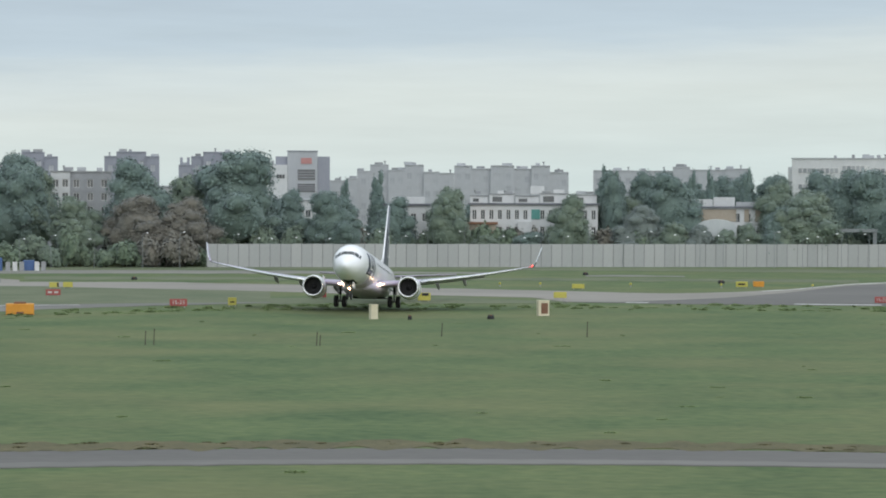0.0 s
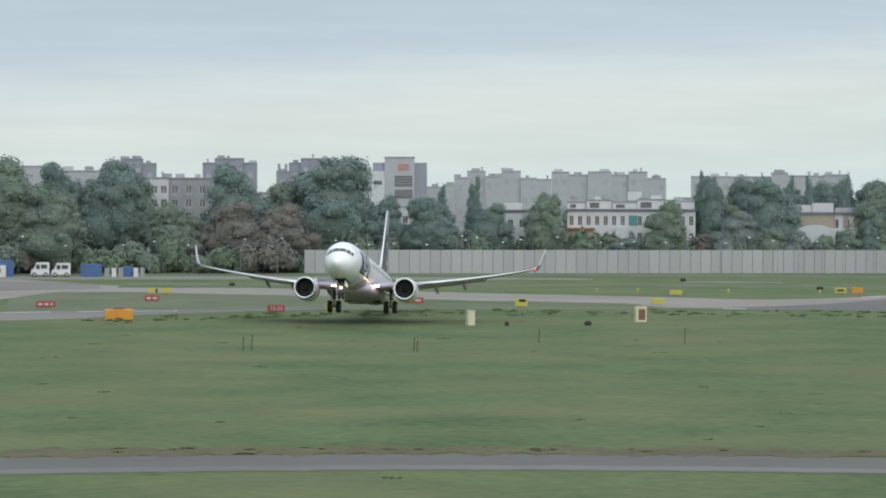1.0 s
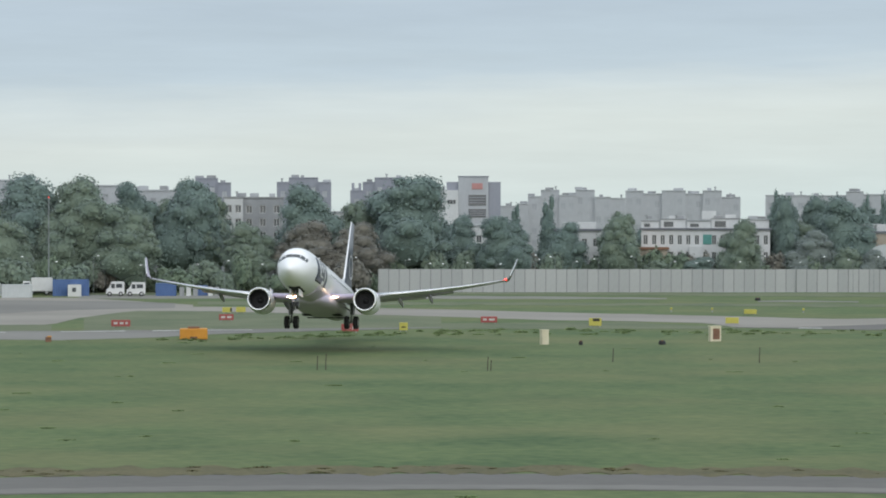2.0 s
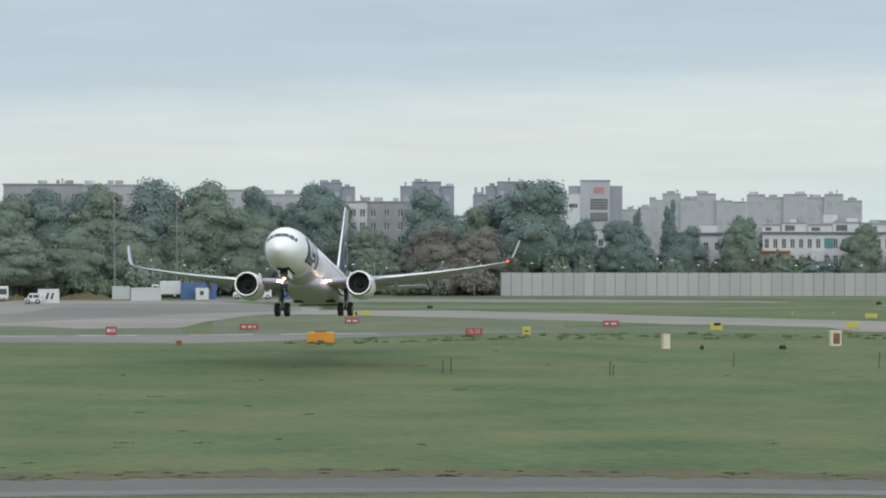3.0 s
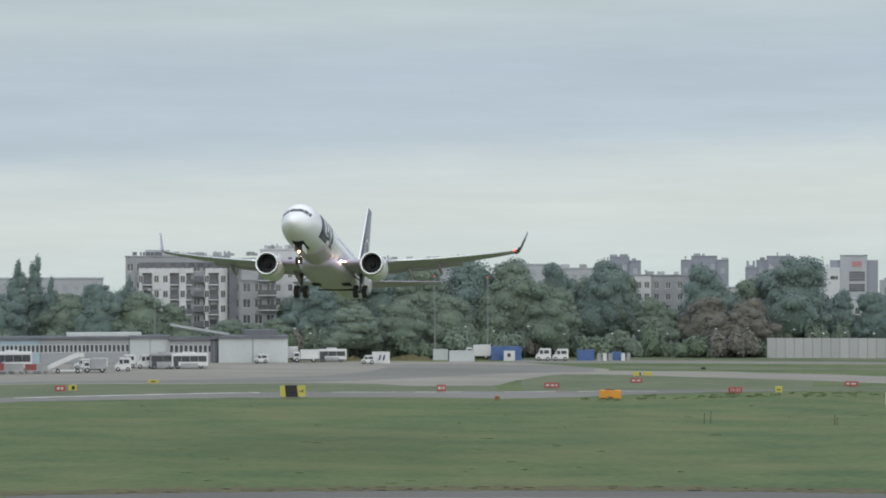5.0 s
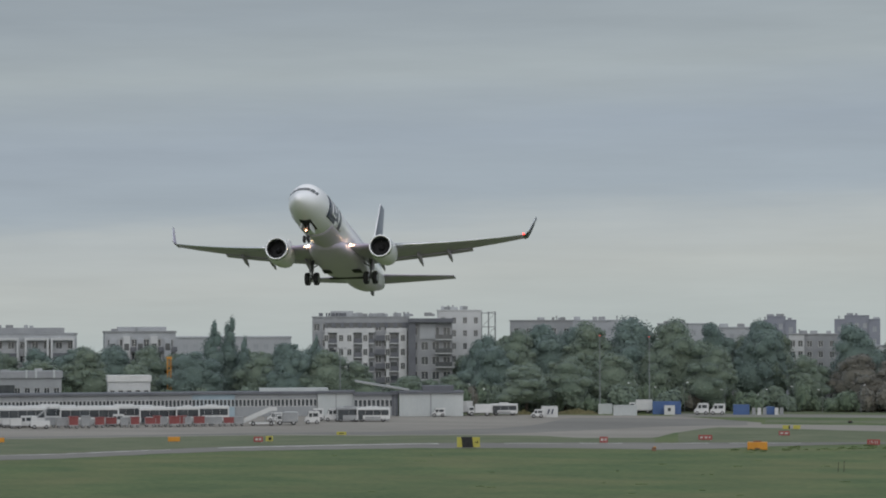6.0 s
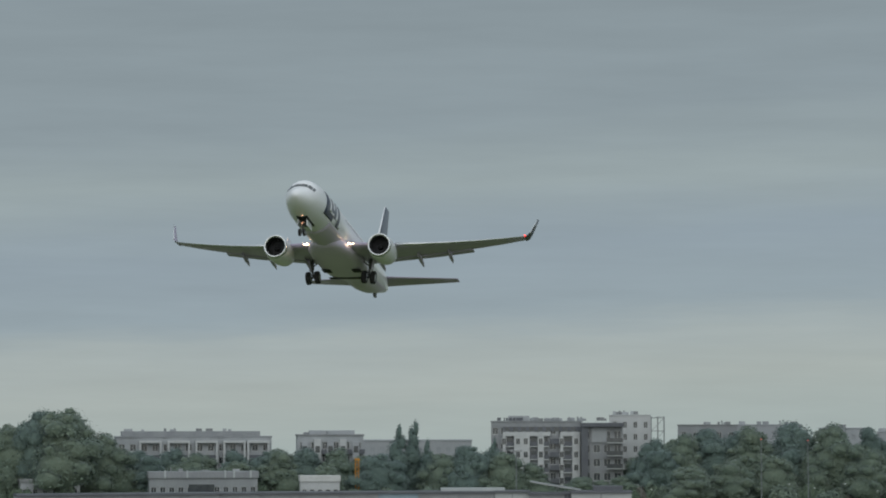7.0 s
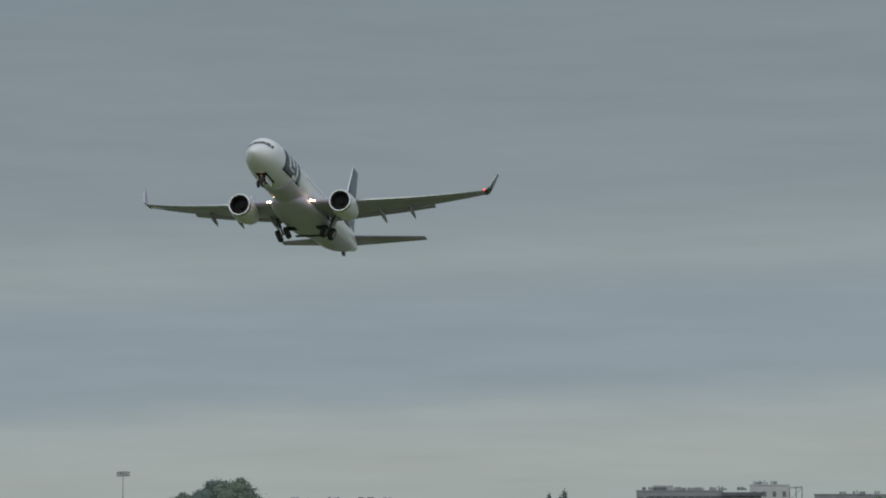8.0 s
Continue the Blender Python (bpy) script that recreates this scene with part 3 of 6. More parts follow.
def foil(y_lead, y_trail, thick, n=10):
    """A wing section: (along, up) points round it."""
    pts = []
    for i in range(n):
        t = math.pi * i / (n - 1)
        s = (1 + math.cos(t)) / 2      # 1 at the trailing edge
        pts.append((y_lead + (y_trail - y_lead) * s, thick * math.sin(t) ** 0.8 * (0.35 + 0.65 * (1 - s)) * 0.6))
    for i in range(1, n - 1):
        t = math.pi * i / (n - 1)
        s = (1 - math.cos(t)) / 2
        pts.append((y_lead + (y_trail - y_lead) * s, -thick * math.sin(t) ** 0.8 * (0.3 + 0.7 * (1 - s)) * 0.45))
    return pts


def wing_z(x):
    return 2.30 + 0.105 * (x - 1.6) + 0.0046 * (x - 1.6) ** 2


def wing_edges(x):
    lead = 6.3 - (x - 1.5) * 0.525
    trail = -1.75 - (x - 1.5) * 0.03 if x < 5.8 else -1.88 - (x - 5.8) * 0.152
    return lead, trail


def wing_mesh(side):
    bm = bmesh.new()
    rings = []
    for x in (1.2, 2.5, 4.2, 5.8, 8, 10.5, 13, 15.2, 17.2):
        lead, trail = wing_edges(x)
        rings.append([(side * x, y, wing_z(x) + z + 0.055 * (lead - y)) for y, z in foil(lead, trail, 0.115 * (lead - trail) * (1 if x > 3 else 1.1))])
    add_rings(bm, rings)
    bmesh.ops.recalc_face_normals(bm, faces=bm.faces)
    return bm


def leading_mesh(side):
    bm = bmesh.new()
    rings = []
    for x in (5.9, 8, 10.5, 13, 15.2, 17.1):
        lead, trail = wing_edges(x)
        t = 0.115 * (lead - trail)
        pts = [(0.30, 0.36 * t), (0.14, 0.27 * t), (-0.01, 0.11 * t), (-0.05, -0.05 * t), (0.02, -0.16 * t), (0.16, -0.22 * t), (0.2, -0.1 * t), (0.25, 0.2 * t)]
        rings.append([(side * x, lead - a + 0.05, wing_z(x) + z) for a, z in pts])
    add_rings(bm, rings)
    bmesh.ops.recalc_face_normals(bm, faces=bm.faces)
    return bm


def winglet_mesh(side):
    bm = bmesh.new()
    rings = []
    for x, z, lead, chord in ((17.15, wing_z(17.15), -1.92, 1.72), (17.45, wing_z(17.4) + 0.12, -2.15, 1.60), (17.68, 5.75, -2.6, 1.4), (17.92, 6.5, -3.2, 1.1), (18.15, 7.35, -4.0, 0.7)):
        nx, nz = (0.25, 0.97) if z < 5.2 else ((0.7, 0.7) if z < 5.6 else (0.95, 0.28))
        rings.append([(side * (x - t * nx * 0.8), y, z + t * nz * 0.8) for y, t in foil(lead, lead - chord, 0.13)])
    add_rings(bm, rings)
    bmesh.ops.recalc_face_normals(bm, faces=bm.faces)
    return bm


def flat_fin(rows, thick):
    """A swept surface from (place along its span as a point, lead, trail) rows; thick at each."""
    bm = bmesh.new()
    rings = []
    for (x, z, nx, nz), lead, trail, t in rows:
        rings.append([(x + s * nx, y, z + s * nz) for y, s in foil(lead, trail, t)])
    add_rings(bm, rings)
    bmesh.ops.recalc_face_normals(bm, faces=bm.faces)
    return bm


def wheel(parent, x, y, z, r, w, name="wheel"):
    t = part(name, tube([(-w / 2, r * 0.62), (-w / 2, r * 0.9), (-w * 0.36, r), (w * 0.36, r), (w / 2, r * 0.9), (w / 2, r * 0.62)], 20, "x"), "tyre", parent, smooth=True, m=pose(x, y, z))
    part("rim", tube([(-w * 0.54, r * 0.18), (-w * 0.5, r * 0.56), (w * 0.5, r * 0.56), (w * 0.54, r * 0.18)], 16, "x"), "rim", t, "grey steel rim")
    return t


airliner = thing("airliner", pose(0, 0, 0), "white twin-engine airliner with navy fin and winglets, wheels down, taking off", "airplane")
bm = bmesh.new()
rings = []
for y in np.concatenate([HULL[:12, 0], np.linspace(11.0, -6.0, 12), HULL[15:, 0]]):
    rings.append([hull(float(y), 360 * i / 40) for i in range(40)])
add_rings(bm, rings)
bmesh.ops.recalc_face_normals(bm, faces=bm.faces)
part("fuselage", bm, "skin", airliner, "glossy white painted fuselage", True)
bm = bmesh.new()
rings = []
for y, w, z0, z1 in ((8.2, 0.7, 1.85, 2.4), (7.2, 1.5, 1.62, 2.6), (5.5, 2.05, 1.42, 2.8), (2.5, 2.2, 1.36, 2.85), (-1.0, 2.2, 1.36, 2.85), (-3.4, 1.95, 1.5, 2.75), (-5.2, 1.2, 1.7, 2.5), (-6.2, 0.5, 1.85, 2.2)):
    zc, hh = (z0 + z1) / 2, (z1 - z0) / 2
    rings.append([(w * math.copysign(abs(math.cos(t)) ** 0.6, math.cos(t)), y, zc + hh * math.copysign(abs(math.sin(t)) ** 0.7, math.sin(t))) for t in [2 * math.pi * i / 24 for i in range(24)]])
add_rings(bm, rings)
bmesh.ops.recalc_face_normals(bm, faces=bm.faces)
# plate over the lower hull that carries the painted-in shade
part("belly_paint", patch(((12.5, 124), (12.5, 236), (-15.5, 236), (-15.5, 124)), 0.016, 26, 34), "belly_grey", airliner, "light grey underside with shade painted in", True)
part("belly_fairing", bm, "belly_grey", airliner, "light grey belly fairing with the wheel wells, shade painted in", True)
for x in (-1.45, 1.45):
    part("wheel_well", box(x - 0.42, x + 0.42, -0.6, 0.6, 1.345, 1.42, 0.03), "bay", airliner, "dark open wheel well")
part("belly_seam", box(-1.9, 1.9, -3.35, -2.75, 1.44, 1.5, 0.02), "bay", airliner, "dark gap behind the belly fairing")
for th, y0, y1 in (((0.35, 31), 17.82, 17.50), ((31.5, 54), 17.74, 17.36), ((54.5, 67), 17.56, 17.14)):
    for s in (1, -1):
        a, b = th[0] * s, th[1] * s
        part("cockpit_window", patch(((y0, a), (y0 - 0.1, b), (y1 - 0.1, b - 3 * s), (y1, a)), 0.012, 5, 3), "glass", airliner, "dark cockpit pane")
# navy livery panel with pale bars, on both sides
for s in (1, -1):
    panel = part("livery_panel", patch(((14.6, 54 * s), (15.0, 120 * s), (9.3, 120 * s), (9.0, 54 * s)), 0.012, 14, 10), "navy", airliner, "slanted navy livery panel", True)
    for k, (a0, a1, t0, t1) in enumerate(((0.22, 0.31, 0.0, 0.74), (0.31, 0.52, 0.67, 0.74), (0.43, 0.53, 0.08, 0.50), (0.66, 0.74, 0.14, 0.82), (0.50, 0.74, 0.82, 1.0), (0.90, 1.0, 0.18, 1.0))):
        def spot(u, v):
            y = (14.6 + 0.4 * v) * (1 - u) + (9.0 + 0.3 * v) * u
            th = 54 + 66 * v
            return (y, th * s)
        part("livery_bar", patch((spot(a0, t0), spot(a0, t1), spot(a1, t1), spot(a1, t0)), 0.022, 8, 3), "skin", panel, "white bar on the livery panel", True)
    for i in range(34):
        y = 13.6 - i * 0.74
        if 7.5 < y < 14:
            continue
        part("cabin_window", patch(((y, 70 * s), (y, 77 * s), (y - 0.26, 77 * s), (y - 0.26, 70 * s)), 0.008, 2, 2), "glass", airliner)
    part("cabin_door", patch(((16.0, 62 * s), (16.0, 112 * s), (15.2, 112 * s), (15.2, 62 * s)), 0.006, 6, 2), "skin", airliner, "white cabin door")
for s in (1, -1):
    wing = part("wing", wing_mesh(s), "wing_grey", airliner, "long swept grey wing", True)
    part("leading_edge", leading_mesh(s), "bare", wing, "polished metal leading edge", True)
    part("winglet", winglet_mesh(s), "navy" if s < 0 else "wing_grey", wing, "tall upswept winglet", True)
    bmf = bmesh.new()
    add_rings(bmf, [[(s * (x - t * 0.8), y, z) for y, t in foil(lead + 0.04, lead - 0.14, 0.15)] for x, z, lead in ((17.62, 5.45, -2.42), (17.68, 5.75, -2.6), (17.92, 6.5, -3.2), (18.15, 7.36, -4.0))])
    bmesh.ops.recalc_face_normals(bmf, faces=bmf.faces)
    part("winglet_edge", bmf, "bare", wing, "pale metal winglet edge", True)
    bmf = bmesh.new()
    rings = []
    for x in (2.1, 5.4, 5.8, 9, 12.2):
        lead, trail = wing_edges(x)
        z = wing_z(x) + 0.055 * (lead - trail)
        rings.append([(s * x, trail + 0.35, z - 0.03), (s * x, trail - 0.10, z - 0.07), (s * x, trail - 0.42, z - 0.17), (s * x, trail - 0.45, z - 0.20), (s * x, trail - 0.15, z - 0.17), (s * x, trail + 0.3, z - 0.16)])
    add_rings(bmf, rings)
    bmesh.ops.recalc_face_normals(bmf, faces=bmf.faces)
    part("flap", bmf, "wing_grey", wing, "grey trailing flap set slightly down")
    for x, k in ((3.6, 1.0), (7.3, 1.0), (10.1, 0.85)):
        lead, trail = wing_edges(x)
        z = wing_z(x) + 0.05 * (lead - trail)
        bmf = bmesh.new()
        add_rings(bmf, [[(s * x + w * math.cos(t), y, zc + h * math.sin(t)) for t in [2 * math.pi * i / 10 for i in range(10)]]
                        for y, w, h, zc in ((trail + 2.4 * k, 0.04, 0.05, z - 0.28), (trail + 1.5 * k, 0.16, 0.2, z - 0.38), (trail + 0.3, 0.18, 0.26, z - 0.5), (trail - 0.7 * k, 0.12, 0.18, z - 0.62), (trail - 1.2 * k, 0.03, 0.05, z - 0.78))])
        bmesh.ops.recalc_face_normals(bmf, faces=bmf.faces)
        part("flap_fairing", bmf, "wing_grey", wing, "canoe-shaped flap track fairing", True)
    # engine
    ex, ez = s * 4.95, 2.08
    eng = part("engine", tube([(6.62, 0.93), (6.70, 1.02), (6.62, 1.09), (6.3, 1.14), (5.6, 1.20), (4.6, 1.20), (3.6, 1.10), (2.7, 0.92), (2.5, 0.86), (2.7, 0.875), (5.6, 0.895), (6.4, 0.90)], 36, "y", (ex, 0, ez), True), "skin", airliner, "white engine nacelle", True)
    part("inlet_lip", tube([(6.40, 0.862), (6.62, 0.90), (6.72, 1.00), (6.66, 1.09), (6.42, 1.135), (6.40, 1.12), (6.60, 1.06), (6.64, 1.0), (6.58, 0.92)], 36, "y", (ex, 0, ez), True), "bare", eng, "polished metal inlet lip", True)
    part("duct", tube([(6.45, 0.87), (6.3, 0.855), (5.6, 0.845), (3.0, 0.80), (3.0, 0.84), (5.6, 0.885), (6.4, 0.89)], 36, "y", (ex, 0, ez), True), "bay", eng, "dark inlet duct", True)
    part("fan", tube([(5.60, 0.85), (5.66, 0.5), (5.66, 0.3)], 30, "y", (ex, 0, ez)), "bay", eng, "dark fan disc")
    part("spinner", tube([(5.66, 0.30), (5.85, 0.2), (6.05, 0.03)], 16, "y", (ex, 0, ez)), "bay", eng, "dark spinner", True)
    part("exhaust", tube([(2.9, 0.62), (2.0, 0.56), (1.3, 0.4), (0.9, 0.12)], 24, "y", (ex, 0, ez)), "gear", eng, "bare metal exhaust cone", True)
    bmf = bmesh.new()
    add_rings(bmf, [[(ex + dx, y, z) for dx, y in ((-0.18, y0), (0, y0 + 0.5), (0.18, y0), (0.18, y1), (0, y1 - 0.4), (-0.18, y1))] for z, y0, y1 in ((ez + 0.9, 5.6, 1.4), (wing_z(4.95) + 0.05, 4.0, 0.6))])
    bmesh.ops.recalc_face_normals(bmf, faces=bmf.faces)
    part("pylon", bmf, "skin", eng, "white engine pylon")
    part("strake", box(ex - s * 0.9 - 0.03, ex - s * 0.9 + 0.03, 4.4, 5.7, ez + 0.78, ez + 1.12), "skin", eng)
    # lights in the wing root
    for k, (x, y) in enumerate(((2.02, 6.13), (2.32, 5.97))):
        part("landing_light", tube([(y + 0.06, 0.10 - 0.05 * k), (y + 0.14, 0.08 - 0.04 * k), (y + 0.18, 0.02)], 12, "y", (s * x, 0, wing_z(x) + 0.0)), "lamp_warm", wing, "bright warm landing light")
    part("navigation_light", tube([(-2.0, 0.05), (-1.95, 0.075), (-1.82, 0.07), (-1.76, 0.02)], 12, "y", (s * 17.25, 0, wing_z(17.2) + 0.08)), "lamp_red" if s < 0 else "glass", wing, "red wingtip light" if s < 0 else "unlit wingtip light")
    # tailplane
    part("tailplane", flat_fin([((s * 0.4, 4.72, 0, 1), -14.9, -18.9, 0.36), ((s * 4, 5.05, 0, 1), -16.7, -19.45, 0.26), ((s * 7.75, 5.38, 0, 1), -18.5, -20.0, 0.14)], 1), "wing_grey", airliner, "grey swept tailplane", True)
fin = part("tail_fin", flat_fin([((0, 5.2, 1, 0), -12.4, -18.9, 0.45), ((0, 6.3, 1, 0), -13.6, -19.1, 0.42), ((0, 9.5, 1, 0), -15.7, -19.5, 0.32), ((0, 13.0, 1, 0), -18.0, -20.1, 0.2)], 1), "navy", airliner, "tall swept navy tail fin", True)
part("fin_leading_edge", flat_fin([((0, 5.5, 1, 0), -12.55, -12.95, 0.3), ((0, 6.3, 1, 0), -13.48, -13.8, 0.26), ((0, 9.5, 1, 0), -15.58, -15.86, 0.2), ((0, 13.02, 1, 0), -17.9, -18.1, 0.13)], 1), "skin", fin, "white leading edge strip", True)
bm = bmesh.new()
for x in (-0.21, 0.21):
    ring = [[(x * (1.0 if k else 1.02), -17.0 + r * math.cos(t), 8.2 + r * math.sin(t)) for t in [2 * math.pi * i / 28 for i in range(28)]] for k, r in enumerate((1.25, 1.08))]
    add_rings(bm, ring, caps=False)
part("fin_emblem", bm, "skin", fin, "pale ring emblem on the fin")
part("dorsal_fillet", flat_fin([((0, 5.5, 1, 0), -8.2, -14.5, 0.3), ((0, 6.1, 1, 0), -11.4, -14.5, 0.26), ((0, 6.7, 1, 0), -13.6, -14.6, 0.2)], 1), "skin", airliner, "white fillet before the fin", True)
part("tail_cone_vent", tube([(-20.3, 0.1), (-20.0, 0.17), (-19.9, 0.18)], 14, "y", (0, 0, 4.74)), "gear", airliner, "dark auxiliary exhaust", True)
part("tail_skid", box(-0.12, 0.12, -15.3, -14.5, 2.62, 3.05, 0.04), "gear", airliner, "small tail bumper")
# undercarriage; each leg swings on its own pivot
LEGS = {}
for s in (1, -1):
    leg = new("main_gear")
    leg.parent = airliner
    leg.matrix_basis = pose(s * 2.86, 0.3, 2.25)
    leg["label"] = "steel main gear leg with twin wheels"
    bm = bmesh.new()
    rod(bm, (0, 0, 0.2), (0, 0, -0.85), 0.14, 12)
    rod(bm, (0, 0, -0.8), (0, 0, -1.62), 0.09, 10)
    rod(bm, (-0.42, 0, -1.62), (0.42, 0, -1.62), 0.09, 10)
    rod(bm, (0, 0, -0.55), (-s * 1.05, -0.05, 0.05), 0.06)
    rod(bm, (0, 0, -0.75), (0, 1.1, 0.05), 0.05)
    rod(bm, (0, 0.16, -0.85), (0, 0.36, -1.2), 0.05)
    rod(bm, (0, 0.36, -1.2), (0, 0.1, -1.6), 0.05)
    part("strut", bm, "gear", leg, "grey steel strut with braces", True)
    part("gear_door", box(s * 0.2, s * 0.26, -0.4, 0.4, -0.95, 0.1, 0.015) if s > 0 else box(-0.26, -0.2, -0.4, 0.4, -0.95, 0.1, 0.015), "wing_grey", leg, "grey leg door")
    for x in (-0.43, 0.43):
        wheel(leg, x, 0, -1.62, 0.62, 0.44)
    LEGS[s] = leg
nose_leg = new("nose_gear")
nose_leg.parent = airliner
nose_leg.matrix_basis = pose(0, 15.5, 1.95)
nose_leg["label"] = "nose gear leg with twin wheels and a taxi light"
bm = bmesh.new()
rod(bm, (0, 0, 0.1), (0, 0.05, -0.9), 0.09, 10)
rod(bm, (0, 0.05, -0.85), (0, 0.08, -1.5), 0.06, 10)
rod(bm, (-0.24, 0.08, -1.5), (0.24, 0.08, -1.5), 0.06, 8)
rod(bm, (0, 0, -0.5), (0, -0.8, 0.15), 0.05)
part("strut", bm, "gear", nose_leg, "grey steel strut", True)
for x in (-0.2, 0.2):
    wheel(nose_leg, x, 0.08, -1.5, 0.34, 0.2)
part("taxi_light", tube([(0.08, 0.12), (0.16, 0.11), (0.19, 0.02)], 12, "y", (0, 0.05, -0.75)), "lamp_taxi", nose_leg, "bright warm taxi light")
part("lamp_housing", tube([(0.04, 0.15), (0.50, 0.15), (0.50, 0.135), (0.06, 0.135)], 14, "y", (0, 0.05, -0.75), True), "gear", nose_leg, "dark lamp housing")
part("nose_bay", patch(((16.7, 161), (16.7, 199), (14.0, 199), (14.0, 161)), 0.02, 8, 4), "bay", airliner, "dark open nose wheel bay")
for s in (1, -1):
    part("nose_gear_door", box(s * 0.40 - 0.02, s * 0.40 + 0.02, 14.3, 16.3, 1.30, 1.86, 0.01), "skin", airliner, "white nose gear door hanging open")

FLIGHT = [
    (0.0, pose(-8.78, 272.31, -0.14, 0, 0, 175.14) @ pose(0, 0, 0, 6.47, 0, 0) @ pose(0, 0, 0, 0, -0.55, 0)),
    (0.5, pose(-13.79, 266.58, 0.23, 0, 0, 175.71) @ pose(0, 0, 0, 7.06, 0, 0) @ pose(0, 0, 0, 0, -0.65, 0)),
    (1.0, pose(-18.65, 259.48, 0.60, 0, 0, 176.55) @ pose(0, 0, 0, 7.99, 0, 0) @ pose(0, 0, 0, 0, -0.40, 0)),
    (2.5, pose(-33.18, 233.55, 2.89, 0, 0, 178.89) @ pose(0, 0, 0, 9.32, 0, 0) @ pose(0, 0, 0, 0, 0.35, 0)),
    (3.0, pose(-38.11, 224.07, 4.25, 0, 0, 180.24) @ pose(0, 0, 0, 9.73, 0, 0) @ pose(0, 0, 0, 0, 0.83, 0)),
    (3.5, pose(-43.05, 212.71, 6.01, 0, 0, 181.22) @ pose(0, 0, 0, 10.16, 0, 0) @ pose(0, 0, 0, 0, 0.59, 0)),
    (4.0, pose(-47.47, 199.11, 8.29, 0, 0, 182.60) @ pose(0, 0, 0, 10.63, 0, 0) @ pose(0, 0, 0, 0, -0.05, 0)),
    (4.5, pose(-51.38, 183.97, 11.12, 0, 0, 183.75) @ pose(0, 0, 0, 11.08, 0, 0) @ pose(0, 0, 0, 0, -0.39, 0)),
    (6.0, pose(-60.68, 130.73, 22.11, 0, 0, 187.18) @ pose(0, 0, 0, 13.08, 0, 0) @ pose(0, 0, 0, 0, 1.16, 0)),
    (6.5, pose(-62.39, 111.24, 27.11, 0, 0, 188.94) @ pose(0, 0, 0, 12.85, 0, 0) @ pose(0, 0, 0, 0, 0.62, 0)),
    (7.0, pose(-62.82, 90.69, 32.10, 0, 0, 190.52) @ pose(0, 0, 0, 11.69, 0, 0) @ pose(0, 0, 0, 0, 0.15, 0)),
    (7.5, pose(-63.22, 71.23, 37.41, 0, 0, 191.84) @ pose(0, 0, 0, 10.59, 0, 0) @ pose(0, 0, 0, 0, 0.59, 0)),
    (8.0, pose(-66.12, 56.28, 42.99, 0, 0, 192.94) @ pose(0, 0, 0, 9.90, 0, 0) @ pose(0, 0, 0, 0, 1.07, 0)),
]


# ---- the concrete wall ----
wall = thing("wall_north", pose(0, 0, 0), "long pale grey precast concrete perimeter wall with posts", "wall", kind="structure")
wall_a, wall_b = Vector((-37.9, 400.7, 0)), Vector((86.0, 412.0, 0))
run = (wall_b - wall_a).length
face = math.degrees(math.atan2(wall_b.y - wall_a.y, wall_b.x - wall_a.x))
n_panel = 76
pitch = run / n_panel
first_panel = first_post = None
for i in range(n_panel):
    c = wall_a + (wall_b - wall_a) * ((i + 0.5) / n_panel)
    m = pose(c.x, c.y, 0, 0, 0, face) @ pose(0, random.uniform(-0.02, 0.02), random.uniform(-0.03, 0.02))
    if first_panel is None:
        bm = box(-pitch / 2 + 0.03, pitch / 2 - 0.03, -0.09, 0.09, -0.05, 3.62, 0.03)
        first_panel = part("panel", bm, "wall", wall, m=m)
    else:
        same(first_panel, m, wall)
for i in range(n_panel + 1):
    c = wall_a + (wall_b - wall_a) * (i / n_panel)
    m = pose(c.x, c.y, 0, 0, 0, face)
    if first_post is None:
        first_post = part("post", box(-0.045, 0.045, -0.1, 0.2, -0.05, 3.64, 0.015), "post_grey", wall, m=m)
    else:
        same(first_post, m, wall)


# ---- trees ----
def crown_data(seed, lumps, count, size):
    """Leaf sprays hugging a heap of lumps (x, y, z, rx, rz), none of them buried inside another lump."""
    rng = np.random.default_rng(seed)
    L = np.array(lumps, float)
    R = np.stack([L[:, 3], L[:, 3], L[:, 4]], 1)
    area = L[:, 3] * (L[:, 3] + L[:, 4])
    tries = count * 4
    pick = rng.choice(len(L), tries, p=area / area.sum())
    d = rng.normal(size=(tries, 3))
    d /= np.linalg.norm(d, axis=1)[:, None]
    d[:, 2] = np.where(d[:, 2] < -0.6, -d[:, 2], d[:, 2])
    rad = np.where(rng.random(tries) < 0.8, rng.uniform(0.92, 1.05, tries), rng.uniform(1.0, 1.28, tries)) + 0.10 * np.sin(d[:, 0] * 6 + pick) * np.cos(d[:, 2] * 7 + pick * 2)
    c = L[pick, :3] + d * rad[:, None] * R[pick]
    buried = np.zeros(tries, bool)
    for k in range(len(L)):
        buried |= (((c - L[k, :3]) / R[k]) ** 2).sum(1) < 0.62
    keep = np.where(~buried)[0][:count]
    c, d, n = c[keep], d[keep], len(keep)
    nrm = d + rng.normal(scale=0.36, size=(n, 3)) + np.array([0, 0, 0.25])
    nrm /= np.linalg.norm(nrm, axis=1)[:, None]
    u = np.cross(nrm, rng.normal(size=(n, 3)))
    u /= np.linalg.norm(u, axis=1)[:, None]
    v = np.cross(nrm, u)
    s = size * rng.uniform(0.5, 1.3, n)[:, None]
    q = [c - u * s - v * s * 0.5, c + u * s * 0.3 - v * s * 0.8, c + u * s + v * s * 0.35, c - u * s * 0.2 + v * s * 0.85]
    return np.stack(q, 1).reshape(-1, 3), np.arange(n * 4).reshape(-1, 4)


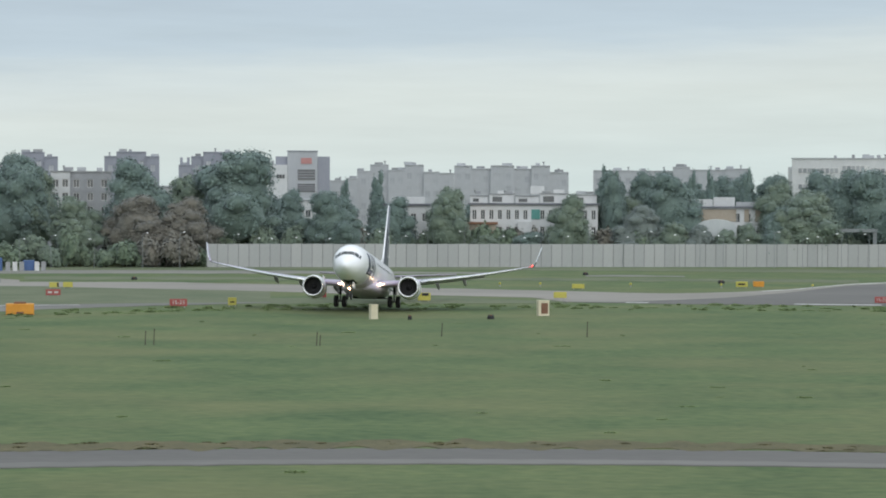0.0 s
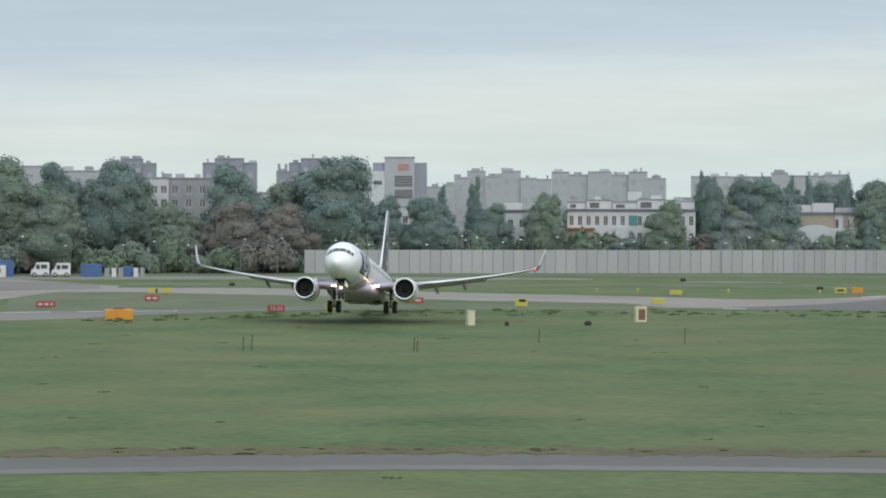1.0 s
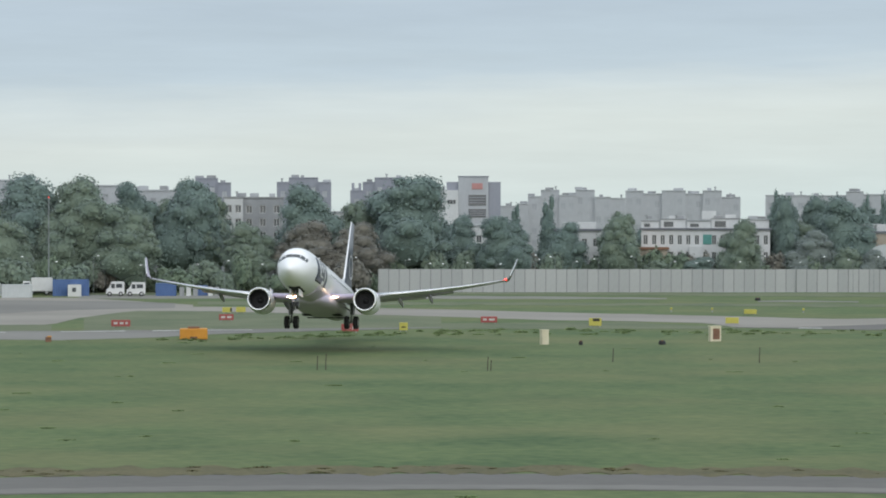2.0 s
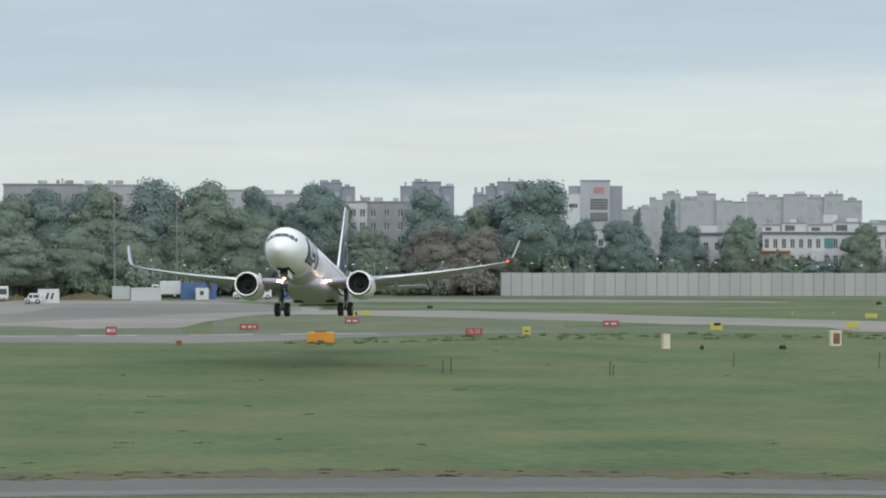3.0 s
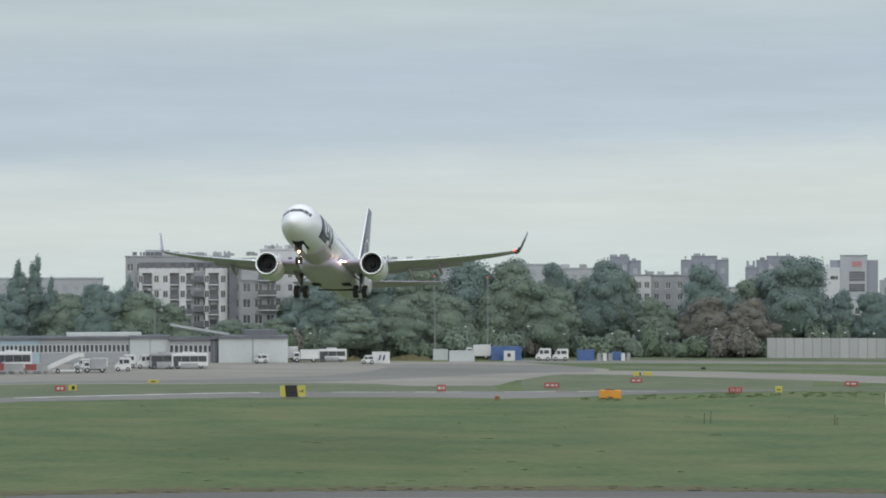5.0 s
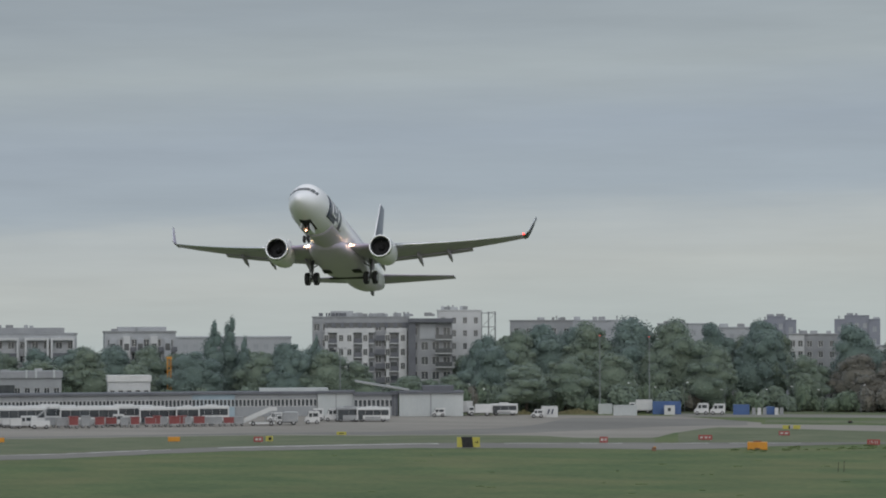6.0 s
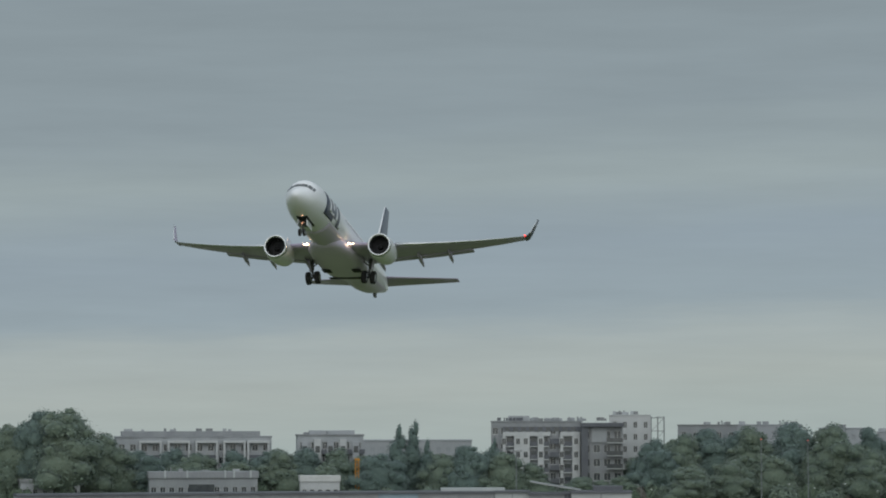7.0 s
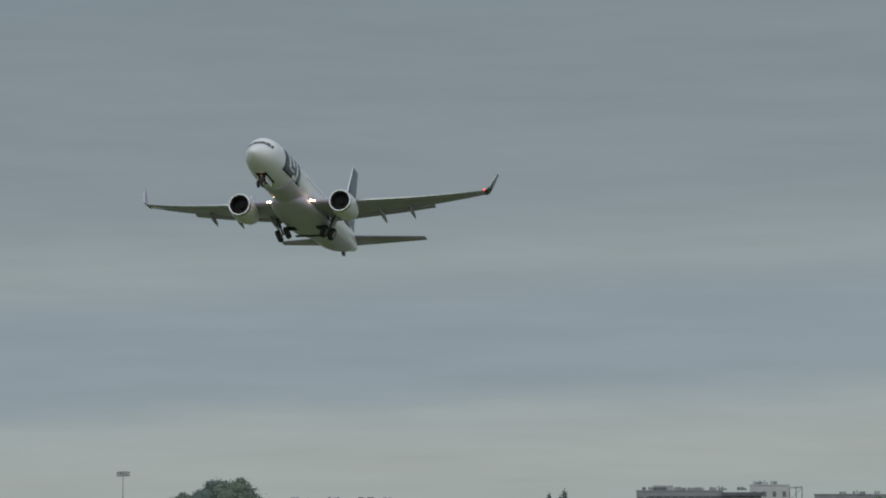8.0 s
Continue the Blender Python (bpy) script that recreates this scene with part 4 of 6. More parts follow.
def add_crown(parent, seed, lumps, count, size, leaf):
    verts, faces = crown_data(seed, lumps, count, size)
    me = bpy.data.meshes.new("crown")
    me.from_pydata(verts.tolist(), [], faces.tolist())
    me.materials.append(M[leaf])
    ob = new("crown", me)
    ob.parent = parent
    bm = bmesh.new()
    for x, y, z, rx, rz in lumps:
        r = bmesh.ops.create_icosphere(bm, subdivisions=1 if rx < 2.2 else 2, radius=1)
        for w in r["verts"]:
            k = 0.90 + 0.14 * noise.noise(w.co * 2.2 + Vector((x, y, z)))
            w.co = Vector((x + w.co.x * rx * k, y + w.co.y * rx * k, z + w.co.z * rz * k))
    part("inner_foliage", bm, leaf, ob, smooth=True)
    return ob


def make_tree(seed, height, width, leaf, label, shape="round", count=7800, m=None, size=0.15):
    rng = random.Random(seed)
    t = thing("tree", m or pose(0, 0, 0), label, "tree", "tree belt")
    lumps = []
    if shape == "poplar":
        n = 13
        for i in range(n):
            k = i / (n - 1)
            w = width * (0.32 + 0.30 * math.sin(math.pi * min(1, k * 0.8 + 0.2)))
            lumps.append((rng.uniform(-.12, .12) * width, rng.uniform(-.12, .12) * width, height * (0.12 + 0.78 * k), w * rng.uniform(0.6, 0.8) * (1 - 0.55 * k ** 2), height * 0.10))
    else:
        heart = [(0, 0, height * 0.55, width * 0.33, height * 0.31), (width * 0.15, width * 0.05, height * 0.38, width * 0.33, height * 0.24),
                 (-width * 0.15, -width * 0.05, height * 0.41, width * 0.31, height * 0.25), (rng.uniform(-.08, .08) * width, 0, height * 0.80, width * 0.22, height * 0.15)]
        for i in range(40 if shape == "round" else 30):
            hx, hy, hz, hr, hh = heart[rng.choice((0, 0, 1, 2, 3))]
            a, e, far = rng.uniform(0, 6.28), rng.uniform(-0.45, 1.45), rng.uniform(0.88, 1.12)
            r = width * rng.choice((0.06, 0.08, 0.11, 0.15))
            lumps.append((hx + hr * far * math.cos(a) * math.cos(e), hy + hr * far * math.sin(a) * math.cos(e), hz + hh * far * math.sin(e), r, r * rng.uniform(0.7, 0.95)))
        lumps += heart
    bm = bmesh.new()
    tr = max(0.12, height * 0.02)
    rod(bm, (0, 0, -0.3), (0.1, 0, height * 0.3), tr, 8, tr * 0.75)
    rod(bm, (0.1, 0, height * 0.3), (0, 0, height * 0.62), tr * 0.75, 8, tr * 0.35)
    for x, y, z, rx, rz in lumps[:6]:
        rod(bm, (0.05, 0, height * 0.28), (x * 0.8, y * 0.8, z), tr * 0.4, 6, tr * 0.12)
    part("trunk", bm, "bark", t)
    add_crown(t, seed, lumps, count, size, leaf)
    return t


def make_bush(seed, width, height, leaf, label, m):
    rng = random.Random(seed)
    t = thing("bush", m, label, "bush", "undergrowth")
    lumps = [(rng.uniform(-.36, .36) * width, rng.uniform(-.2, .2) * width, height * rng.uniform(0.25, 0.62), width * rng.uniform(0.14, 0.22), height * rng.uniform(0.26, 0.40)) for _ in range(9)]
    bm = bmesh.new()
    for x, y, z, rx, rz in lumps[:5]:
        rod(bm, (x * 0.3, y * 0.3, -0.2), (x, y, z), 0.05, 5, 0.02)
    part("stem", bm, "bark", t)
    add_crown(t, seed, lumps, 1500, 0.19, leaf)
    return t


KINDS = [("leaf_dark", "round"), ("leaf_mid", "round"), ("leaf_dark", "tall"), ("leaf_mid", "tall"), ("leaf_brown", "round"), ("leaf_silver", "round")]
WORDS = {"leaf_dark": "broad dark green leafy tree in the tree belt", "leaf_mid": "broad mid-green leafy tree in the tree belt", "leaf_brown": "tree with browning autumn leaves in the tree belt", "leaf_silver": "pale silvery green tree behind the wall"}
PROTO = {}
for i, (leaf, shape) in enumerate(KINDS):
    for j in range(2):
        PROTO[(leaf, shape, j)] = make_tree(10 * i + j, 14.0, 12.0, leaf, WORDS[leaf], shape, m=stand(520 + 9 * (2 * i + j), 14 + 2.1 * i))
PROTO[("leaf_dark", "poplar", 0)] = make_tree(91, 16.0, 5.0, "leaf_dark", "slender dark green poplar rising above the tree belt", "poplar", 3200, stand(560, 12))
PROTO[("leaf_dark", "poplar", 1)] = make_tree(92, 16.0, 5.6, "leaf_dark", "slender dark green poplar rising above the tree belt", "poplar", 3200, stand(560, 15))
count_tree = [0]


def tree(r, az, height, width, leaf="leaf_dark", shape="round"):
    count_tree[0] += 1
    p = PROTO[(leaf, shape, count_tree[0] % 2)]
    base = 16.0 if shape == "poplar" else 14.0
    bw = 4.6 if shape == "poplar" else 9.2
    return copy_thing(p, stand(r, az, 0, 61 * count_tree[0]) @ Matrix.Diagonal((width / bw, width / bw, height / base, 1)))


# the ones that stand out: distance, bearing, height, width, leaves, shape
for row in ((418, 4.7, 18.3, 13.5, "leaf_dark", "round"), (416, 6.95, 16.2, 10.4, "leaf_dark", "round"), (418, 9.6, 17.6, 10.5, "leaf_dark", "round"), (419, 10.8, 16.4, 9.0, "leaf_dark", "tall"),
            (410, 6.9, 11.0, 9.5, "leaf_brown", "round"), (409, 5.9, 10.6, 9.0, "leaf_brown", "round"), (411, 8.3, 10.4, 8.5, "leaf_mid", "round"), (422, 1.62, 15.4, 3.8, "leaf_dark", "poplar"),
            (424, 2.35, 14.0, 3.2, "leaf_dark", "poplar"), (415, 0.03, 12.9, 7.4, "leaf_mid", "round"), (415, 2.6, 11.8, 8.6, "leaf_dark", "round"), (416, 1.3, 10.4, 7.0, "leaf_dark", "tall"),
            (424, -3.6, 15.6, 5.0, "leaf_dark", "tall"), (424, -4.9, 14.4, 9.5, "leaf_dark", "round"), (415, -2.64, 10.9, 6.4, "leaf_mid", "round"), (420, -7.9, 12.6, 11.0, "leaf_mid", "round"),
            (424, -9.4, 15.4, 11.5, "leaf_dark", "round"), (418, -4.2, 9.4, 7.6, "leaf_silver", "round"), (416, -7.35, 8.6, 5.5, "leaf_mid", "round"), (414.2, -4.95, 7.2, 5.0, "leaf_mid", "round"), (414.0, -5.5, 6.3, 4.6, "leaf_silver", "round"), (414.4, -6.1, 6.1, 4.8, "leaf_mid", "round"), (414.6, -6.6, 6.6, 4.6, "leaf_mid", "round"), (415.0, -7.15, 7.4, 4.8, "leaf_dark", "round"), (419, -7.3, 9.6, 5.5, "leaf_dark", "round"), (427, -6.55, 16.0, 3.0, "leaf_dark", "poplar"), (428, -5.35, 15.6, 3.0, "leaf_dark", "poplar"), (428, -5.75, 15.8, 2.6, "leaf_dark", "poplar"), (426, -3.42, 16.4, 3.4, "leaf_dark", "poplar"),
            (425, -8.6, 14.8, 8.0, "leaf_dark", "tall"), (414, -1.75, 5.4, 5.0, "leaf_dark", "round"), (413, -0.75, 5.0, 4.6, "leaf_mid", "round"), (425, -9.9, 10.0, 8.0, "leaf_mid", "round"), (438, -5.9, 13.8, 7.0, "leaf_dark", "round")):
    tree(*row)
# the long belt beside the apron
for row in ((408, 11.9, 17.0, 10.0), (412, 13.1, 17.4, 10.5), (409, 14.3, 16.6, 9.5), (413, 15.4, 16.0, 9.5), (410, 16.4, 15.0, 9.0), (408, 12.5, 12.5, 8.0), (406, 16.9, 12.6, 8.5), (396, 16.1, 9.6, 8.6),
            (400, 15.0, 10.6, 7.6), (403, 13.7, 11.6, 7.4), (404, 10.9, 12.0, 8.0), (414, 17.3, 14.0, 7.0), (404, 18.1, 6.8, 6.0), (404, 19.4, 7.2, 6.0), (403, 20.8, 9.4, 6.4), (402, 21.7, 12.4, 7.8),
            (401, 22.7, 13.4, 6.6), (404, 23.4, 12.0, 7.6), (403, 25.4, 12.0, 8.6), (402, 26.9, 10.0, 6.4), (404, 28.3, 12.2, 7.8), (404, 29.6, 10.6, 7.6), (405, 30.9, 11.4, 8.2), (405, 32.2, 11.0, 7.6),
            (404, 33.4, 14.6, 9.2), (403, 34.6, 20.6, 13.0), (404, 35.45, 19.6, 8.5), (405, 36.2, 17.5, 10.5), (406, 37.3, 15.0, 10.0), (408, 38.8, 13.0, 9.5), (408, 40.2, 12.0, 9.5), (409, 41.8, 13.0, 9.5)):
    k = count_tree[0] % 5
    tree(row[0], row[1], row[2] * (1.06 if row[1] > 33 else 1.01), row[3] * 1.22, "leaf_mid" if k in (1, 3, 4) or row[2] < 10.7 else "leaf_dark", "tall" if k == 2 else "round")
for row in ((434, -3.5, 13.8, 6.5), (436, -4.3, 14.6, 7.5), (433, -5.4, 13.4, 6.5), (437, -6.4, 14.2, 7.0), (433, -7.2, 14.6, 8.0), (436, -8.2, 14.8, 8.5), (434, -9.2, 15.2, 8.0), (437, -10.3, 15.0, 8.5), (433, -0.6, 9.8, 5.0), (429, 3.6, 11.5, 6.5), (431, 5.6, 12.5, 7.0)):
    tree(*row, "leaf_dark", "round")
for row in ((412, 24.30, 18.9, 5.4), (411, 24.75, 18.2, 5.0), (409, 23.9, 15.0, 4.2), (413, 21.9, 15.2, 3.2)):
    tree(*row, "leaf_dark", "poplar")
# lower trees that fill the belt from behind
rt = random.Random(3)
az = -12.0
while az < 44:
    far = az > 5
    if 17.7 < az < 21.2:
        tree(408, az, rt.uniform(5.5, 7.5), 6.0, "leaf_mid", "round")
        az += 0.8
        continue
    if -7.0 < az < -5.2:
        tree(436, az, rt.uniform(11, 13.5), 8.0, "leaf_dark", "round")
        az += 0.8
        continue
    if 7.5 < az < 9.1:
        az = 9.2
        continue
    tree((421 if far else 428) + rt.uniform(-4, 8), az, (rt.uniform(12.5, 15.8) if az < 17.5 else rt.uniform(9.5, 12.8)) if far else (rt.uniform(7.0, 9.4) if az > -3.3 else rt.uniform(9.5, 13.8)), rt.uniform(7.5, 10.0), rt.choice(("leaf_dark", "leaf_dark", "leaf_mid")), rt.choice(("round", "round", "tall")))
    az += rt.uniform(0.75, 1.15)
for ob in list(PROTO.values()):
    for o in (*ob.children_recursive, ob):
        bpy.data.objects.remove(o)
# undergrowth at the foot of the belt
bushes = [make_bush(200 + i, 5.0, 3.4, ("leaf_bush", "leaf_mid", "leaf_brown")[i % 3], ("tangled green bush at the foot of the trees", "dull green bush at the foot of the trees", "brownish bush at the foot of the trees")[i % 3], stand(406, 5.6 + 0.55 * i)) for i in range(3)]
rb = random.Random(5)
az = 6.0
while az < 43:
    r = 403 if az < 12 else 398
    b = bushes[rb.choice((0, 0, 1, 1, 2))]
    copy_thing(b, stand(r + rb.uniform(-2, 4), az, 0, rb.uniform(0, 360)) @ Matrix.Diagonal((*[rb.uniform(0.8, 1.5)] * 2, rb.uniform(0.9, 1.9), 1)))
    az += rb.uniform(0.25, 0.5)
az = -11.5
while az < 5.2:
    b = bushes[rb.choice((0, 1, 1, 2, 0))]
    copy_thing(b, stand(413 + max(0.0, -az) * 0.85 + rb.uniform(0, 4), az, 0, rb.uniform(0, 360)) @ Matrix.Diagonal((*[rb.uniform(0.9, 1.5)] * 2, rb.uniform(1.3, 2.2), 1)))
    az += rb.uniform(0.3, 0.7)


# ---- buildings ----
def facade(w, d, h, cols, rows, ww, wh, base=0.8, top=0.7, deep=0.25):
    """A block with window openings set back into its front."""
    bm = bmesh.new()
    xs, zs = [-w / 2], [0.0]
    bay, storey = w / cols, (h - base - top) / rows
    for i in range(cols):
        c = -w / 2 + bay * (i + 0.5)
        xs += [c - ww / 2, c + ww / 2]
    xs.append(w / 2)
    for j in range(rows):
        c = base + storey * (j + 0.5)
        zs += [c - wh / 2, c + wh / 2]
    zs.append(h)
    v = [[bm.verts.new((x, 0, z)) for z in zs] for x in xs]
    spots = []
    for i in range(len(xs) - 1):
        for j in range(len(zs) - 1):
            q = (v[i][j], v[i + 1][j], v[i + 1][j + 1], v[i][j + 1])
            if i % 2 and j % 2:
                b = [bm.verts.new((p.co.x, deep, p.co.z)) for p in q]
                for k in range(4):
                    bm.faces.new((q[k], q[(k + 1) % 4], b[(k + 1) % 4], b[k]))
                bm.faces.new(b)
                spots.append(((xs[i] + xs[i + 1]) / 2, (zs[j] + zs[j + 1]) / 2))
            else:
                bm.faces.new(q)
    back = {(i, j): bm.verts.new((xs[i], d, zs[j])) for i in (0, -1) for j in range(len(zs))}
    for j in range(len(zs) - 1):
        bm.faces.new((v[0][j + 1], back[(0, j + 1)], back[(0, j)], v[0][j]))
        bm.faces.new((v[-1][j], back[(-1, j)], back[(-1, j + 1)], v[-1][j + 1]))
    bm.faces.new([v[i][-1] for i in range(len(xs))] + [back[(-1, len(zs) - 1)], back[(0, len(zs) - 1)]])
    bm.faces.new([back[(0, j)] for j in range(len(zs))] + [back[(-1, j)] for j in reversed(range(len(zs)))])
    bmesh.ops.recalc_face_normals(bm, faces=bm.faces)
    return bm, spots


def window_mesh(w, h, bars=1):
    bm = bmesh.new()
    t = 0.07
    for x0, x1, z0, z1 in ((-w / 2, w / 2, h / 2 - t, h / 2), (-w / 2, w / 2, -h / 2, -h / 2 + t), (-w / 2, -w / 2 + t, -h / 2 + t, h / 2 - t), (w / 2 - t, w / 2, -h / 2 + t, h / 2 - t)):
        add_box(bm, x0, x1, -0.05, 0.03, z0, z1)
    for i in range(bars):
        x = -w / 2 + w * (i + 1) / (bars + 1)
        add_box(bm, x - 0.035, x + 0.035, -0.045, 0.03, -h / 2 + t, h / 2 - t)
    return bm


def block(parent, x, y, w, d, h, cols, rows, wall_mat, ww=1.3, wh=1.4, bars=1, base=0.8, top=0.7, z=0.0, name="wall", label="", glass="glass", frame_mat="frame", deep=0.25):
    """A walled block with its windows and panes under a building."""
    bm, spots = facade(w, d, h, cols, rows, ww, wh, base, top, deep)
    body = part(name, bm, wall_mat, parent, label, m=pose(x, y, z))
    win = pane = None
    for n, (cx, cz) in enumerate(spots):
        if win is None:
            win = part("window", window_mesh(ww, wh, bars), frame_mat, body, m=pose(cx, deep * 0.68, cz))
            pane = part("pane", box(-ww / 2 + 0.03, ww / 2 - 0.03, -0.008, 0.008, -wh / 2 + 0.03, wh / 2 - 0.03), glass, win, m=pose(0, 0.0, 0))
        else:
            o = same(win, pose(cx, deep * 0.68, cz), body)
            same(pane, pose(0, 0, 0), o)
    return body


def parapet(parent, x, y, w, d, z, mat="roof", h=0.35):
    bm = bmesh.new()
    add_box(bm, x - w / 2 - 0.15, x + w / 2 + 0.15, y - 0.15, y + d + 0.15, z, z + h, 0, 0.03)
    part("roof", bm, mat, parent, "flat roof slab")


def clutter(parent, seed, x0, x1, y0, y1, z, n, hmax=1.2):
    rc = random.Random(seed)
    for i in range(n):
        x, y, w, h = rc.uniform(x0, x1), rc.uniform(y0, y1), rc.uniform(0.5, 1.7), rc.uniform(0.4, hmax)
        if rc.random() < 0.3:
            part("vent_pipe", tube([(z, 0.12), (z + h, 0.12), (z + h + 0.05, 0.22), (z + h + 0.2, 0.22)], 10, "z", (x, y, 0)), "metal", parent)
        else:
            part("roof_unit", box(x - w / 2, x + w / 2, y, y + 0.9, z, z + h, 0.05), rc.choice(("render_light", "render_grey", "roof")), parent)


def building(r, az, label, category="apartment building", name="apartment_building", turn=0.0, z=0.0):
    return thing(name, stand(r, az, z, turn), label, category)


# grey-and-white apartment house with a dark wing
def bay_front(b, x0, x1, z1, cuts, flats, label):
    """A white projecting front: a frame round dark recesses with balconies, and flat strips with windows."""
    front = part("bay_front", box(x0, x1, -1.0, -0.004, z1 - 0.9, z1, 0.03), "render_white", b, label)
    for a, c in flats:
        part("strip", box(a, c, -1.0, -0.004, 0, z1 - 0.905, 0.02), "render_white", front)
        z = z1 - 2.75
        while z > 0.6:
            n = max(1, round((c - a) / 1.7))
            for k in range(n):
                xm = a + (c - a) * (k + 0.5) / n
                part("window", box(xm - 0.5, xm + 0.5, -1.05, -0.98, z, z + 1.45, 0.01), "frame", front)
                for q in (-0.22, 0.22):
                    part("window_pane", box(xm + q - 0.19, xm + q + 0.19, -1.075, -1.045, z + 0.1, z + 1.35), "glass", front)
            z -= 2.85
    for a, c in cuts:
        part("recess", box(a, c, -0.18, -0.004, 0, z1 - 0.905), "render_grey", front, "grey recessed wall")
        z = z1 - 2.95
        while z > 0.6:
            part("window", box(a + 0.25, c - 0.25, -0.22, -0.17, z, z + 1.75, 0.01), "glass", front)
            part("balcony", box(a, c, -0.95, -0.19, z - 0.3, z - 0.1, 0.01), "render_white", front, "pale balcony slab")
            part("railing", box(a + 0.02, c - 0.02, -0.94, -0.90, z - 0.1, z + 0.85), "render_dark", front, "dark balcony railing")
            z -= 2.85


b = building(425, 20.0, "grey and white six-storey apartment house with recessed balconies", z=-1.7)
block(b, -4.47, 0, 19.79, 10, 20.15, 11, 6, "render_grey", 1.25, 1.5, top=0.35, base=0.2)
bay_front(b, -11.82, -1.58, 17.98, ((-11.21, -9.37), (-5.99, -4.25), (-2.90, -1.78)), ((-11.82, -11.22), (-9.36, -6.00), (-4.24, -2.91)), "white projecting front with recessed balconies")
bay_front(b, 0.68, 4.91, 17.98, ((1.3, 3.26),), ((0.68, 1.29), (3.27, 4.91)), "white framed tower front with balconies")
for zz in (15.38, 12.53, 9.68, 6.83):
    bal = part("balcony", box(-1.48, 0.58, -0.9, -0.004, zz, zz + 0.16, 0.02), "render_dark", b, "dark balcony slab")
    part("railing", box(-1.48, 0.58, -0.9, -0.86, zz + 0.16, zz + 1.1), "render_dark", bal)
part("top_band", box(-11.82, 5.22, -0.05, 0.0, 18.13, 19.12), "render_dark", b, "dark set-back top floor band")
for k in range(9):
    x = -11.42 + k * 1.802
    part("window", box(x, x + 1.0, -0.08, -0.04, 18.20, 19.00), "glass", b)
parapet(b, -4.47, 0, 19.79, 10, 20.15, "render_grey", 0.25)
clutter(b, 3, -10.8, 11.83, 2, 8, 20.40, 24, 0.8)
part("stair_head", box(-10.6, -5.99, 2, 6, 20.40, 21.5, 0.05), "render_light", b, "grey stair head on the roof")
for k, (x0, x1) in enumerate(((-13.05, -12.13), (-11.62, -11.21), (-11.11, -10.6), (-10.5, -9.68), (-9.58, -8.96), (-8.86, -7.33))):
    part("roof_sign", box(x0, x1 - 0.08, 1.7, 1.85, 20.45, 21.09), "render_dark", b, "dark bars of an unreadable roof sign")
    part("sign_leg", box(x0 + 0.1, x0 + 0.2, 1.75, 1.82, 20.35, 20.46), "metal", b)
b = building(423.4, 18.69, "dark grey clad wing of an apartment house with balconies", z=-1.7)
block(b, 0, 0, 9.00, 9, 19.12, 4, 6, "render_grey", 1.5, 1.7, top=0.3)
part("dark_column", box(-4.50, -3.00, -1.1, -0.004, 0, 19.11, 0.03), "render_dark", b, "dark projecting column")
part("pale_panel", box(-2.20, 1.10, -0.25, -0.004, 15.72, 18.82, 0.02), "render_light", b, "pale projecting panel")
for zz in (15.72, 12.92, 10.12):
    bal = part("balcony", box(1.0, 4.50, -1.3, -0.02, zz - 0.2, zz, 0.02), "render_white", b, "pale balcony slab")
    part("railing", box(1.0, 4.50, -1.3, -1.25, zz, zz + 0.95), "glass", bal)
part("roof", box(-4.50, 4.80, -1.6, 9.2, 19.12, 19.95, 0.04), "render_dark", b, "dark overhanging roof edge")
b = building(440, 17.7, "plain white seven-storey apartment block with a steel stair frame", z=-0.6)
block(b, -1.0, 0, 9.2, 11, 20.4, 4, 7, "render_white", 0.9, 1.4)
parapet(b, -1.0, 0, 9.2, 11, 20.4, "render_white", 0.25)
clutter(b, 8, -5, 2.6, 2, 8, 20.65, 9, 0.8)
bm = bmesh.new()
for x in (3.7, 5.2, 6.6):
    for y in (0.5, 4):
        rod(bm, (x, y, 0), (x, y, 20.2), 0.09, 6)
for z in np.arange(2.5, 20.4, 2.9):
    rod(bm, (3.7, 0.5, z), (6.6, 0.5, z), 0.08, 6)
    rod(bm, (3.7, 0.5, z), (6.6, 0.5, min(20.2, z + 2.9)), 0.05, 6)
part("stair_frame", bm, "metal", b, "open steel stair frame")
# pale apartment rows towards the west
b = building(427, 30.6, "long pale grey five-storey apartment row with white portal frames", z=-0.5)
block(b, 0, 0, 33.5, 10, 15.6, 14, 5, "render_light", 1.3, 1.5)
for x in (-9.5, -3.4, 2.6, 8.6, 13.8):
    bm = bmesh.new()
    for x0, x1, z0, z1 in ((x - 2.4, x - 2.0, 3, 15.0), (x + 2.0, x + 2.4, 3, 15.0), (x - 2.0, x + 2.0, 14.5, 15.0)):
        add_box(bm, x0, x1, -1.3, -0.02, z0, z1)
    part("portal_frame", bm, "render_white", b, "white projecting portal frame")
    for z in (5.4, 8.2, 11.0):
        part("balcony", box(x - 2.0, x + 2.0, -1.1, -0.02, z, z + 0.9, 0.03), "render_dark", b, "dark balcony front")
parapet(b, 0, 0, 33.5, 10, 15.6, "render_grey")
part("penthouse", box(-15.5, 14.5, 2.5, 8, 15.95, 17.0, 0.05), "render_grey", b, "set-back grey top floor")
clutter(b, 5, -15, 15, 3, 7, 17.0, 12, 0.6)
b = building(432, 26.6, "pale apartment house with dark bays above the trees")
block(b, 0, 0, 14.5, 9, 15.4, 6, 5, "render_light", 1.2, 1.5)
